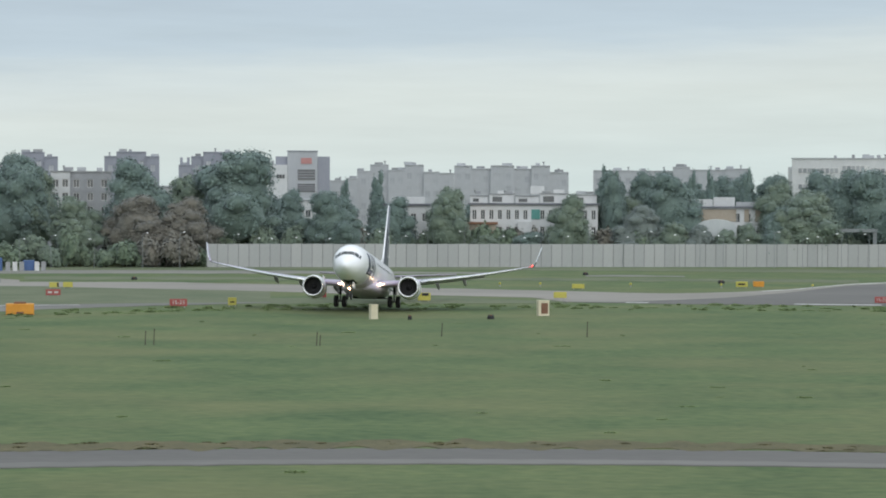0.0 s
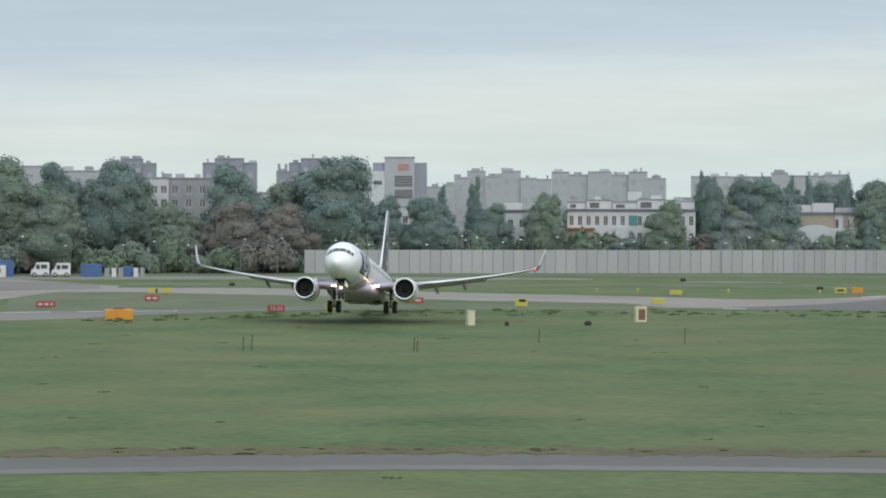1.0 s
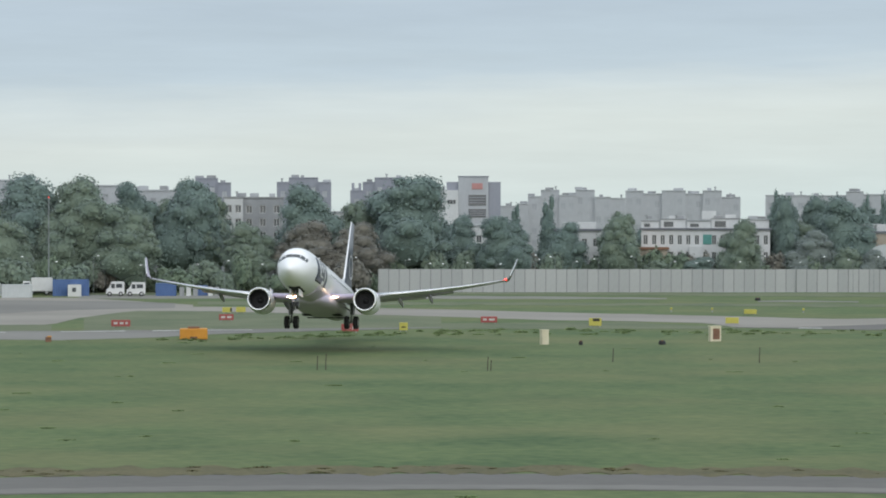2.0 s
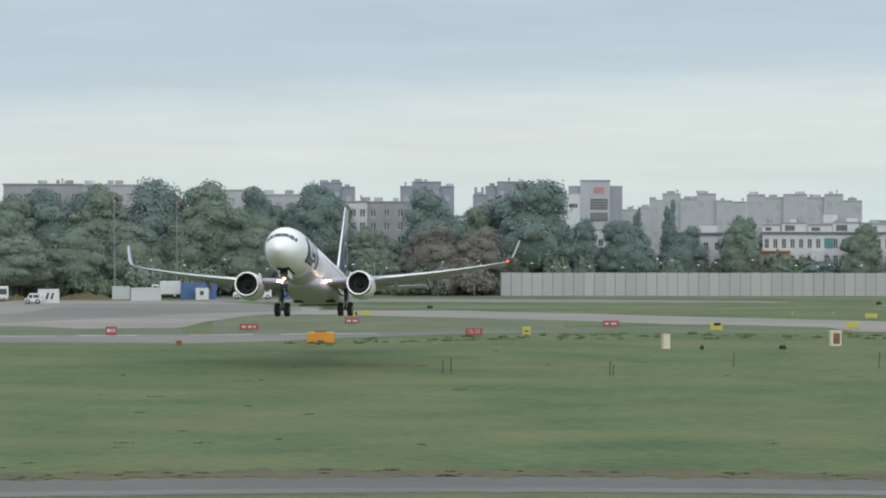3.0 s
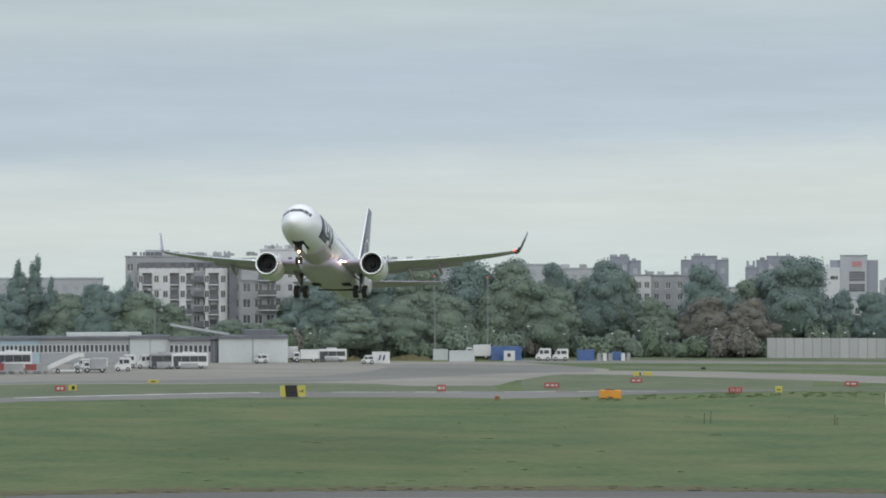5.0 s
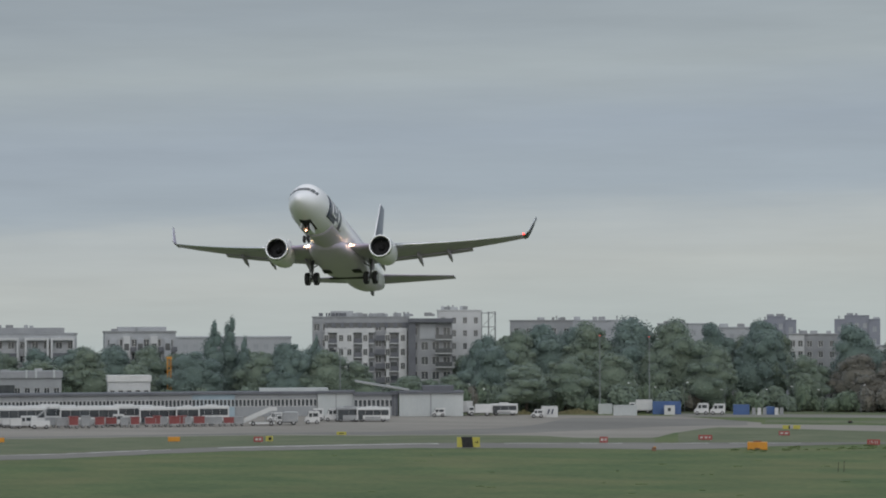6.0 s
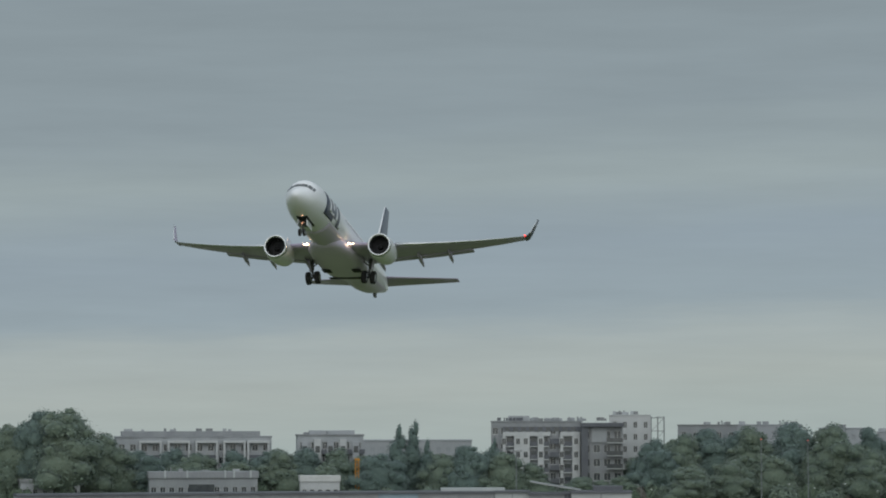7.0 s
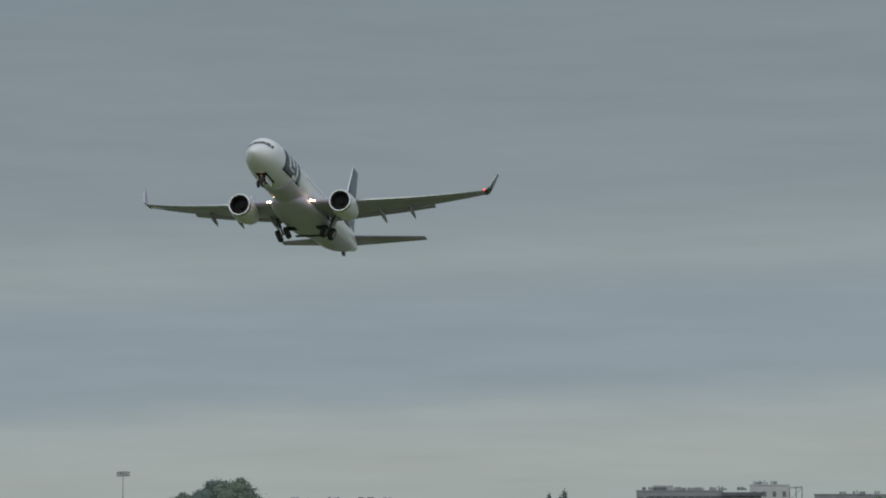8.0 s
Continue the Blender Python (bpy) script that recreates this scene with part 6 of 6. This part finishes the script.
sign(279.4, 35.0, 2.7, 1.45, "cream", "plain cream airfield board seen from behind", ())
t = sign(266.1, 18.38, 3.3, 1.6, "yellow", "yellow taxiway sign with an arrow, half covered by black cloth", ((0.26, 0.40, 0.47, 0.53),), "black")
part("arrow_head", box(1.22, 1.36, -0.118, -0.1, 0.7, 1.05), "black", t)
bm = bmesh.new()
add_box(bm, -0.95, 0.62, -0.17, -0.105, 0.14, 1.66, 0, 0.04)
for v in bm.verts:
    v.co.x += 0.12 * (0.9 - v.co.z) + 0.03 * noise.noise(v.co * 3)
part("cloth_cover", bm, "black", t, "black cloth tied over the sign")
# orange shelter box
t = thing("orange_box", stand(262.8, 9.49), "squat orange equipment shelter with a dark roof hatch on the grass", "equipment box")
part("body", box(-1.4, 1.4, -0.8, 0.8, 0.05, 1.12, 0.1), "orange", t)
for x in (-1.33, -0.45, 0.45, 1.33):
    part("rib", box(x - 0.06, x + 0.06, -0.84, -0.795, 0.05, 1.08, 0.01), "orange", t)
part("foot", box(-1.3, -1.0, -0.7, 0.7, -0.03, 0.055), "rust", t)
part("foot", box(1.0, 1.3, -0.7, 0.7, -0.03, 0.055), "rust", t)
part("roof_hatch", box(-0.6, 0.6, -0.5, 0.5, 1.115, 1.3, 0.06), "rust", t, "dark brown hatch")
part("recess", box(-0.36, 0.36, -0.815, -0.79, 0.12, 0.32), "rust", t)
for r, az, w, h, label in ((253.0, 1.71, 0.74, 1.4, "narrow cream equipment cabinet standing in the grass"), (260.4, -2.06, 1.15, 1.5, "cream equipment cabinet with a rusty brown panel in the grass")):
    t = thing("equipment_cabinet", stand(r, az, 0, 22), label, "equipment cabinet")
    part("body", box(-w / 2, w / 2, -0.3, 0.3, -0.03, h, 0.04), "cream", t)
    part("side_panel", box(-w * 0.28, w * 0.36, -0.325, -0.295, 0.2, h - 0.2, 0.01), "rust" if w > 1 else "cream", t, "rusty brown panel" if w > 1 else "")
    part("cap", box(-w / 2 - 0.04, w / 2 + 0.04, -0.34, 0.34, h - 0.005, h + 0.06, 0.02), "cream", t)
t = thing("marker_box", stand(259.3, 12.67), "tiny orange and dark marker box in the grass", "marker")
part("body", box(-0.3, 0.3, -0.2, 0.2, -0.02, 0.5, 0.05), "rust", t)
part("lid", box(-0.12, 0.3, -0.22, 0.1, 0.495, 0.6, 0.03), "orange", t)
for r, az, w in ((252.1, 0.90, 0.4), (253.6, -0.90, 0.7), (345, -6.0, 0.9), (372, -3.0, 0.8), (352, 7.0, 0.8)):
    t = thing("ground_lamp", stand(r, az), "small dark inset lamp housing in the grass", "ground lamp", "ground lamps")
    part("housing", tube([(-0.03, w / 2), (0.25, w / 2), (0.42, w * 0.35)], 12, "z"), "black", t)
    part("lens", box(-0.1, 0.1, -w * 0.4, -w * 0.3, 0.3, 0.46, 0.02), "rust", t)
for r, az, h in ((213.7, 6.76, 1.17), (213.6, 6.57, 1.36), (212.5, 2.97, 1.15), (212.2, 2.90, 0.9), (225.0, 0.19, 1.2), (225.2, -3.04, 1.35)):
    t = thing("stake", stand(r, az), "thin weathered wooden stake in the grass", "stake", "stakes")
    bm = bmesh.new()
    rod(bm, (0, 0, -0.1), (0.04, 0, h), 0.045, 6, 0.035)
    part("shaft", bm, "bark", t)
    part("tip", box(0.0, 0.09, -0.04, 0.04, h - 0.2, h, 0.01), "bark", t)
for az in (-2.0, -4.0, -6.0, -1.1, -8.0):
    t = thing("edge_light", stand(331, az), "small yellow runway edge light", "edge light", "edge lights")
    part("stem", tube([(-0.03, 0.08), (0.3, 0.06)], 8, "z"), "metal", t)
    part("lens", tube([(0.3, 0.14), (0.5, 0.14), (0.58, 0.05)], 10, "z"), "yellow", t)


# ---- vehicles on the apron ----
def add_wheels(t, xs, y, r=0.45, w=0.25):
    for x in xs:
        ty = part("wheel", tube([(-w / 2, r * 0.6), (-w / 2, r * 0.92), (0, r), (w / 2, r * 0.92), (w / 2, r * 0.6)], 14, "y"), "tyre", t, m=pose(x, y, r))
        part("rim", tube([(-w * 0.56, r * 0.2), (-w * 0.5, r * 0.55), (w * 0.5, r * 0.55)], 10, "y"), "rim", ty)


def bus(r, az, length, h=3.2, turn=0.0, body="white_paint", label="long white apron bus with dark windows parked on the apron", cat="bus"):
    t = thing("apron_bus", stand(r, az, 0.03, turn), label, cat, "parked buses")
    part("body", box(-length / 2, length / 2, -1.25, 1.25, 0.42, h, 0.16), body, t, smooth=False)
    part("skirt", box(-length / 2 + 0.1, length / 2 - 0.1, -1.2, 1.2, 0.25, 0.43), "grey_paint", t)
    n = max(2, int(length / 1.5))
    step = (length - 0.5) / n
    for i in range(n):
        x = -length / 2 + 0.25 + step * i
        part("window", box(x + 0.02, x + step - 0.02, -1.275, -1.24, h * 0.46, h * 0.84, 0.01), "glass", t)
    part("windscreen", box(-length / 2 - 0.02, -length / 2 + 0.03, -1.1, 1.1, h * 0.36, h * 0.86), "glass", t)
    part("door", box(-length / 2 + 0.35, -length / 2 + 1.15, -1.285, -1.245, 0.4, h * 0.82, 0.01), "glass", t, "dark glazed door")
    part("luggage_flap", box(-length * 0.24, length * 0.22, -1.268, -1.245, 0.5, h * 0.36, 0.01), "grey_paint", t)
    part("roof_unit", box(-length * 0.2, length * 0.15, -0.9, 0.9, h - 0.005, h + 0.22, 0.06), body, t)
    part("mirror", box(-length / 2 - 0.25, -length / 2 - 0.1, -1.35, -1.2, h * 0.62, h * 0.8, 0.02), "black", t)
    part("mirror_arm", box(-length / 2 - 0.14, -length / 2 + 0.1, -1.3, -1.25, h * 0.8 - 0.01, h * 0.84), "black", t)
    add_wheels(t, (-length * 0.33, length * 0.3), -1.1, 0.46)
    add_wheels(t, (-length * 0.33, length * 0.3), 1.1, 0.46)
    return t


def van(r, az, length, h=2.3, turn=0.0, label="white van parked on the apron", body="white_paint"):
    t = thing("van", stand(r, az, 0.03, turn), label, "van", "parked vans")
    bm = bmesh.new()
    prof = [(-length / 2, 0.35), (length / 2, 0.35), (length / 2, h * 0.96), (length / 2 - 0.15, h), (-length * 0.2, h), (-length * 0.36, h * 0.56), (-length / 2 + 0.05, h * 0.46)]
    add_rings(bm, [[(x, y, z) for x, z in prof] for y in (-0.95, 0.95)])
    bmesh.ops.recalc_face_normals(bm, faces=bm.faces)
    part("body", bm, body, t)
    part("side_window", box(-length * 0.22, -length * 0.02, -0.975, -0.945, h * 0.55, h * 0.86, 0.01), "glass", t)
    part("side_window", box(length * 0.04, length * 0.38, -0.975, -0.945, h * 0.58, h * 0.86, 0.01), "glass", t)
    bm = bmesh.new()
    a, b = Vector((-length * 0.215, 0, h * 0.95)), Vector((-length * 0.35, 0, h * 0.60))
    off = Vector((-0.03, 0, 0.02))
    add_rings(bm, [[a + off + Vector((0, y, 0)), b + off + Vector((0, y, 0)), b + Vector((0, y, 0)), a + Vector((0, y, 0))] for y in (-0.82, 0.82)])
    part("windscreen", bm, "glass", t)
    part("bumper", box(-length / 2 - 0.06, -length / 2 + 0.1, -0.9, 0.9, 0.33, 0.6, 0.03), "grey_paint", t)
    add_wheels(t, (-length * 0.31, length * 0.3), -0.86, 0.36, 0.2)
    add_wheels(t, (-length * 0.31, length * 0.3), 0.86, 0.36, 0.2)
    return t


def cart(r, az, w, h, mat, label):
    t = thing("baggage_cart", stand(r, az, 0.03), label, "baggage cart", "baggage carts")
    part("deck", box(-w / 2, w / 2, -0.7, 0.7, 0.4, 0.55, 0.02), "grey_paint", t)
    part("curtain", box(-w / 2 + 0.05, w / 2 - 0.05, -0.66, 0.66, 0.545, h - 0.1, 0.05), mat, t, "faded cover of the cart")
    part("roof", box(-w / 2, w / 2, -0.72, 0.72, h - 0.105, h, 0.02), mat, t)
    for x in (-w / 2 + 0.04, w / 2 - 0.04):
        part("corner_post", box(x - 0.035, x + 0.035, -0.72, -0.65, 0.545, h - 0.1), "metal", t)
    add_wheels(t, (-w * 0.32, w * 0.32), -0.6, 0.22, 0.14)
    add_wheels(t, (-w * 0.32, w * 0.32), 0.6, 0.22, 0.14)
    return t


def truck(r, az, length, h, body_mat="white_paint", label="white box truck parked by the service building"):
    t = thing("box_truck", stand(r, az, 0.03), label, "truck", "parked trucks")
    part("box_body", box(-length * 0.22, length / 2, -1.1, 1.1, 0.6, h, 0.05), body_mat, t)
    part("cab", box(-length / 2, -length * 0.24, -1.0, 1.0, 0.45, h * 0.8, 0.12), "white_paint", t)
    part("cab_window", box(-length * 0.46, -length * 0.28, -1.025, -0.99, h * 0.48, h * 0.72, 0.01), "glass", t)
    part("windscreen", box(-length / 2 - 0.02, -length / 2 + 0.03, -0.85, 0.85, h * 0.46, h * 0.74), "glass", t)
    part("chassis", box(-length * 0.45, length * 0.48, -0.5, 0.5, 0.4, 0.6), "gear", t)
    add_wheels(t, (-length * 0.36, length * 0.3), -0.9, 0.42, 0.25)
    add_wheels(t, (-length * 0.36, length * 0.3), 0.9, 0.42, 0.25)
    return t


def container(r, az, w, h, mat, label, door=False, d=2.4):
    t = thing("container", stand(r, az, 0.0), label, "container", "containers")
    bm = bmesh.new()
    n = int(w / 0.3) * 2
    xs = np.linspace(-w / 2, w / 2, n + 1)
    front = [(float(x), -0.04 if i % 2 else 0.0) for i, x in enumerate(xs)]
    ring = front + [(w / 2, d), (-w / 2, d)]
    add_rings(bm, [[(x, y, z) for x, y in ring] for z in (0.0, h)])
    bmesh.ops.recalc_face_normals(bm, faces=bm.faces)
    part("body", bm, mat, t)
    part("top_rail", box(-w / 2 - 0.03, w / 2 + 0.03, -0.07, 0.05, h - 0.14, h + 0.02), mat, t)
    part("end_post", box(-w / 2 - 0.04, -w / 2 + 0.1, -0.08, 0.06, 0, h - 0.145), mat, t)
    part("end_post", box(w / 2 - 0.1, w / 2 + 0.04, -0.08, 0.06, 0, h - 0.145), mat, t)
    if door:
        part("window", box(-w * 0.18, w * 0.12, -0.075, -0.045, h * 0.4, h * 0.76), "glass", t)
    return t


for r, az, l, h in ((352, 33.35, 8.2, 3.2), (351, 32.2, 8.6, 3.25), (350, 30.75, 9.6, 3.3), (349.5, 28.75, 10.2, 3.25), (352, 26.75, 7.0, 3.0), (351, 25.95, 4.2, 3.1)):
    bus(r, az, l, h)
for r, az, l, h in ((357, 34.4, 9.0, 3.25), (356.5, 31.5, 9.4, 3.35), (356, 29.75, 8.8, 3.35), (356.5, 27.65, 9.6, 3.2), (357, 25.2, 6.0, 3.0)):
    bus(r, az, l, h, 0, "white_paint", "white touring coach with dark windows in the parked row", "coach")
bus(358, 21.3, 4.4, 2.6, 0, "grey_paint", "short airport bus with broad dark windows on the apron")
bus(357.9, 20.6, 6.0, 2.5, 0)
bus(383.5, 16.75, 5.0, 2.2, 0, "white_paint", "dark-windowed coach parked beside the service building")
for r, az, l, h in ((353, 35.2, 3.3, 2.4), (344.5, 34.2, 3.4, 2.1), (343.8, 32.6, 3.2, 1.9), (361.7, 22.2, 2.6, 2.25), (359.5, 21.75, 2.8, 2.3), (358.2, 21.05, 3.0, 2.2), (358.6, 23.0, 3.2, 1.8), (346, 31.9, 3.0, 2.0), (345, 30.6, 3.2, 2.0), (347.4, 28.0, 2.6, 2.0), (372.8, 15.85, 2.3, 1.5), (387.3, 11.21, 2.7, 2.15), (387.0, 10.76, 2.8, 2.05), (377.5, 18.64, 2.5, 1.6), (358, 23.4, 2.8, 1.7), (349.5, 22.4, 2.6, 2.2)):
    van(r, az, l, h)
truck(381.1, 17.45, 4.4, 2.2)
truck(345.7, 23.15, 3.6, 2.2, "grey_paint", "small grey and white service truck on the apron")
truck(393.0, 12.9, 4.4, 2.6)
truck(385.2, 17.9, 3.4, 2.6)
for r, az, w, h, mat in ((340.2, 29.3, 1.7, 2.0, "red_paint"), (340.4, 28.95, 1.6, 2.1, "grey_paint"), (343.5, 28.2, 2.0, 1.6, "red_paint"), (341.6, 27.85, 1.3, 1.7, "grey_paint"), (341.0, 27.55, 1.6, 1.8, "red_paint"), (342.2, 27.1, 1.9, 1.6, "red_paint"),
                         (342.4, 26.72, 1.2, 1.7, "grey_paint"), (341.7, 26.42, 2.0, 1.85, "red_paint"), (342.0, 26.05, 1.4, 1.7, "grey_paint"), (342.6, 25.2, 1.9, 1.6, "grey_paint"), (342.9, 24.85, 1.9, 1.5, "red_paint"), (343.2, 24.55, 1.6, 1.6, "grey_paint"),
                         (343.0, 33.6, 2.2, 1.7, "grey_paint"), (343.2, 33.15, 1.8, 1.5, "white_paint"), (342.6, 32.2, 2.1, 1.7, "grey_paint"), (342.2, 31.75, 1.7, 1.6, "white_paint"), (341.8, 30.9, 2.0, 1.7, "white_paint"), (341.4, 29.6, 1.9, 1.8, "grey_paint"), (341.2, 28.55, 1.7, 1.8, "red_paint"), (342.4, 26.9, 1.5, 1.9, "red_paint"), (342.0, 26.2, 1.6, 1.9, "red_paint"), (342.8, 25.7, 2.0, 1.7, "red_paint"), (343.0, 25.45, 1.3, 1.6, "grey_paint"), (345.2, 31.5, 1.8, 1.7, "grey_paint"), (345.4, 31.1, 1.8, 1.6, "white_paint"), (344.8, 29.9, 1.8, 1.7, "grey_paint"), (346.4, 32.5, 2.0, 1.7, "white_paint"), (346.6, 32.9, 2.0, 1.8, "grey_paint")):
    cart(r, az, w, h, mat, ("faded red" if mat == "red_paint" else "grey" if mat == "grey_paint" else "white") + " covered baggage cart parked on the apron")
# passenger stairs on wheels
t = thing("passenger_stairs", stand(344.0, 23.99, 0.03), "white wheeled passenger stairs parked on the apron", "passenger stairs")
bm = bmesh.new()
prof = [(-3.2, 0.35), (-2.9, 0.35), (2.2, 2.55), (3.2, 2.55), (3.2, 3.15), (1.9, 3.15), (-3.2, 0.9)]
for y in (-0.85, 0.78):
    add_rings(bm, [[(x, y + dy, z) for x, z in prof] for dy in (0.0, 0.07)])
bmesh.ops.recalc_face_normals(bm, faces=bm.faces)
part("side_panel", bm, "white_paint", t)
for i in range(14):
    x = -2.8 + i * 0.37
    part("step", box(x, x + 0.34, -0.78, 0.78, 0.4 + i * 0.155, 0.44 + i * 0.155), "metal", t)
part("chassis", box(-1.6, 2.8, -0.7, 0.7, 0.3, 0.55, 0.04), "white_paint", t)
bm = bmesh.new()
for x, z in ((1.2, 1.9), (2.6, 2.45)):
    rod(bm, (x, -0.6, 0.5), (x, -0.6, z), 0.06, 6)
    rod(bm, (x, 0.6, 0.5), (x, 0.6, z), 0.06, 6)
part("prop", bm, "metal", t)
add_wheels(t, (-0.9, 2.2), -0.75, 0.35)
add_wheels(t, (-0.9, 2.2), 0.75, 0.35)
t = thing("belt_loader", stand(339.4, 30.25, 0.03), "white belt loader with a raised conveyor on the apron", "belt loader")
part("body", box(-1.6, 1.6, -0.8, 0.8, 0.4, 1.35, 0.08), "white_paint", t)
bm = bmesh.new()
add_rings(bm, [[(-1.0, y, 1.5), (1.5, y, 3.5), (1.5, y, 3.75), (-1.0, y, 1.78)] for y in (-0.4, 0.4)])
bmesh.ops.recalc_face_normals(bm, faces=bm.faces)
part("conveyor", bm, "grey_paint", t)
part("cab", box(-1.5, -0.6, -0.75, 0.75, 1.345, 2.2, 0.08), "white_paint", t)
bm = bmesh.new()
rod(bm, (0.9, 0, 1.3), (0.9, 0, 2.95), 0.07, 6)
part("lift_post", bm, "metal", t)
add_wheels(t, (-1.0, 1.0), -0.7, 0.35)
add_wheels(t, (-1.0, 1.0), 0.7, 0.35)
t = container(374.7, 15.5, 3.0, 2.0, "white_paint", "white container with two dark slanted marks")
for x in (-0.45, 0.25):
    bm = bmesh.new()
    add_rings(bm, [[(x, y, 0.6), (x + 0.3, y, 0.6), (x + 0.55, y, 1.5), (x + 0.25, y, 1.5)] for y in (-0.075, -0.045)])
    part("mark", bm, "navy", t)
container(382.1, 13.35, 4.4, 1.9, "panel", "pale grey site container beside the tree belt")
container(389.0, 13.9, 2.6, 1.9, "panel", "pale grey site container beside the tree belt")
container(388.0, 12.18, 5.3, 2.45, "blue_paint", "blue site container beside the tree belt")
container(386.0, 12.1, 1.9, 1.75, "white_paint", "small white site cabin before a blue container", True, 1.6)
container(386.6, 10.1, 3.0, 1.9, "blue_paint", "blue site container beside the tree belt")
container(387.5, 9.3, 1.6, 1.5, "blue_paint", "small blue site container beside the tree belt")
for k, az in enumerate((9.75, 9.6, 9.45, 9.12, 8.98)):
    container(386 + 0.3 * k, az, 0.6, 1.35, "white_paint" if k % 2 else "grey_paint", "narrow pale portable cabin at the field edge", d=0.8)
t = thing("earth_mound", stand(390, 14.7), "low heap of brownish rubble beside the tree belt", "rubble")
bm = bmesh.new()
bmesh.ops.create_grid(bm, x_segments=24, y_segments=10, size=1)
for v in bm.verts:
    e = max(0, 1 - v.co.x ** 2) * max(0, 1 - v.co.y ** 2)
    v.co = Vector((v.co.x * 4.5, v.co.y * 1.8, -0.03 + e * (0.8 + 0.9 * noise.noise(Vector((v.co.x * 5, v.co.y * 4, 0))))))
part("mound", bm, "dry", t)
t = thing("earth_mound", stand(388, 16.25), "low heap of brown earth beside the tree belt", "rubble")
bm = bmesh.new()
bmesh.ops.create_grid(bm, x_segments=20, y_segments=10, size=1)
for v in bm.verts:
    e = max(0, 1 - v.co.x ** 2) * max(0, 1 - v.co.y ** 2)
    v.co = Vector((v.co.x * 2.5, v.co.y * 1.5, -0.03 + e * (0.6 + 0.9 * noise.noise(Vector((v.co.x * 4, v.co.y * 4, 3))))))
part("mound", bm, "dry", t)


# ---- weeds and rough tufts in the grass ----
def tufts(name, spots, label, leaf, seed):
    rng = np.random.default_rng(seed)
    V, F = [], []
    for x, y, w, h in spots:
        n = int(40 + 50 * w)
        a = rng.uniform(0, 6.28, n)
        q = rng.uniform(0, 1, n) ** 0.6 * w / 2
        bx, by = x + q * np.cos(a), y + q * np.sin(a)
        lx, ly = rng.normal(0, 0.1 + 0.1 * h, n), rng.normal(0, 0.1 + 0.1 * h, n)
        hh = h * rng.uniform(0.5, 1.1, n) * (1 - 0.5 * q / (w / 2 + 1e-6))
        wd = rng.uniform(0.03, 0.09, n)
        for i in range(n):
            c, s = math.cos(a[i]) * wd[i], math.sin(a[i]) * wd[i]
            k = len(V)
            V += [(bx[i] - c, by[i] - s, -0.02), (bx[i] + c, by[i] + s, -0.02), (bx[i] + lx[i] * .5 + c, by[i] + ly[i] * .5 + s, hh[i] * 0.6), (bx[i] + lx[i], by[i] + ly[i], hh[i])]
            F.append((k, k + 1, k + 2, k + 3))
    me = bpy.data.meshes.new(name)
    me.from_pydata(V, [], F)
    me.materials.append(M[leaf])
    return tagged(new(name, me), label, "weeds", kind="stuff")


rw = random.Random(21)
spots = []
for _ in range(150):
    az = rw.uniform(-11, 11)
    spots.append((*polar(bend([(-11, 285), (-3, 286), (4, 282), (7, 277), (9, 271), (12, 260)], az) - rw.uniform(0.5, 13), az), rw.uniform(0.4, 1.8), rw.uniform(0.12, 0.42)))
tufts("weeds", spots, "clumps of green weeds along the runway edge", "weed", 1)
spots = []
for _ in range(70):
    az, r = rw.uniform(-12, 24), rw.uniform(112, 262)
    if 122 < r < 134:
        continue
    spots.append((*polar(r, az), rw.uniform(0.3, 1.5), rw.uniform(0.03, 0.12)))
tufts("tufts", spots, "scattered rough green grass tufts", "weed", 2)
spots = []
for _ in range(90):
    az = rw.uniform(-12, 27)
    spots.append((*polar(rw.uniform(131.2, 134.5), az), rw.uniform(0.4, 1.1), rw.uniform(0.04, 0.13)))
tufts("dry_tufts", spots, "dry brownish grass along the service road", "dry", 3)


def motions():
    """The take-off run and climb, and the gear folding away."""
    walk(airliner, FLIGHT)
    for s in (1, -1):
        walk(LEGS[s], [(t, pose(s * 2.86, 0.3, 2.25 + up) @ pose(0, 0, 0, 0, s * a, 0)) for t, up, a in ((0.0, 0.30, 0), (0.5, 0.26, 0), (1.0, 0.18, 0), (2.3, 0, 0), (6.2, 0, 0), (6.6, 0, 1), (7.0, 0, 5), (7.5, 0, 17), (8.0, 0, 22))])
    walk(nose_leg, [(t, pose(0, 15.5, 1.95, a, 0, 0)) for t, a in ((0.0, 0), (5.6, 0), (6.0, 6), (6.5, 16), (7.0, 26), (7.5, 38), (8.0, 46))])


motions()
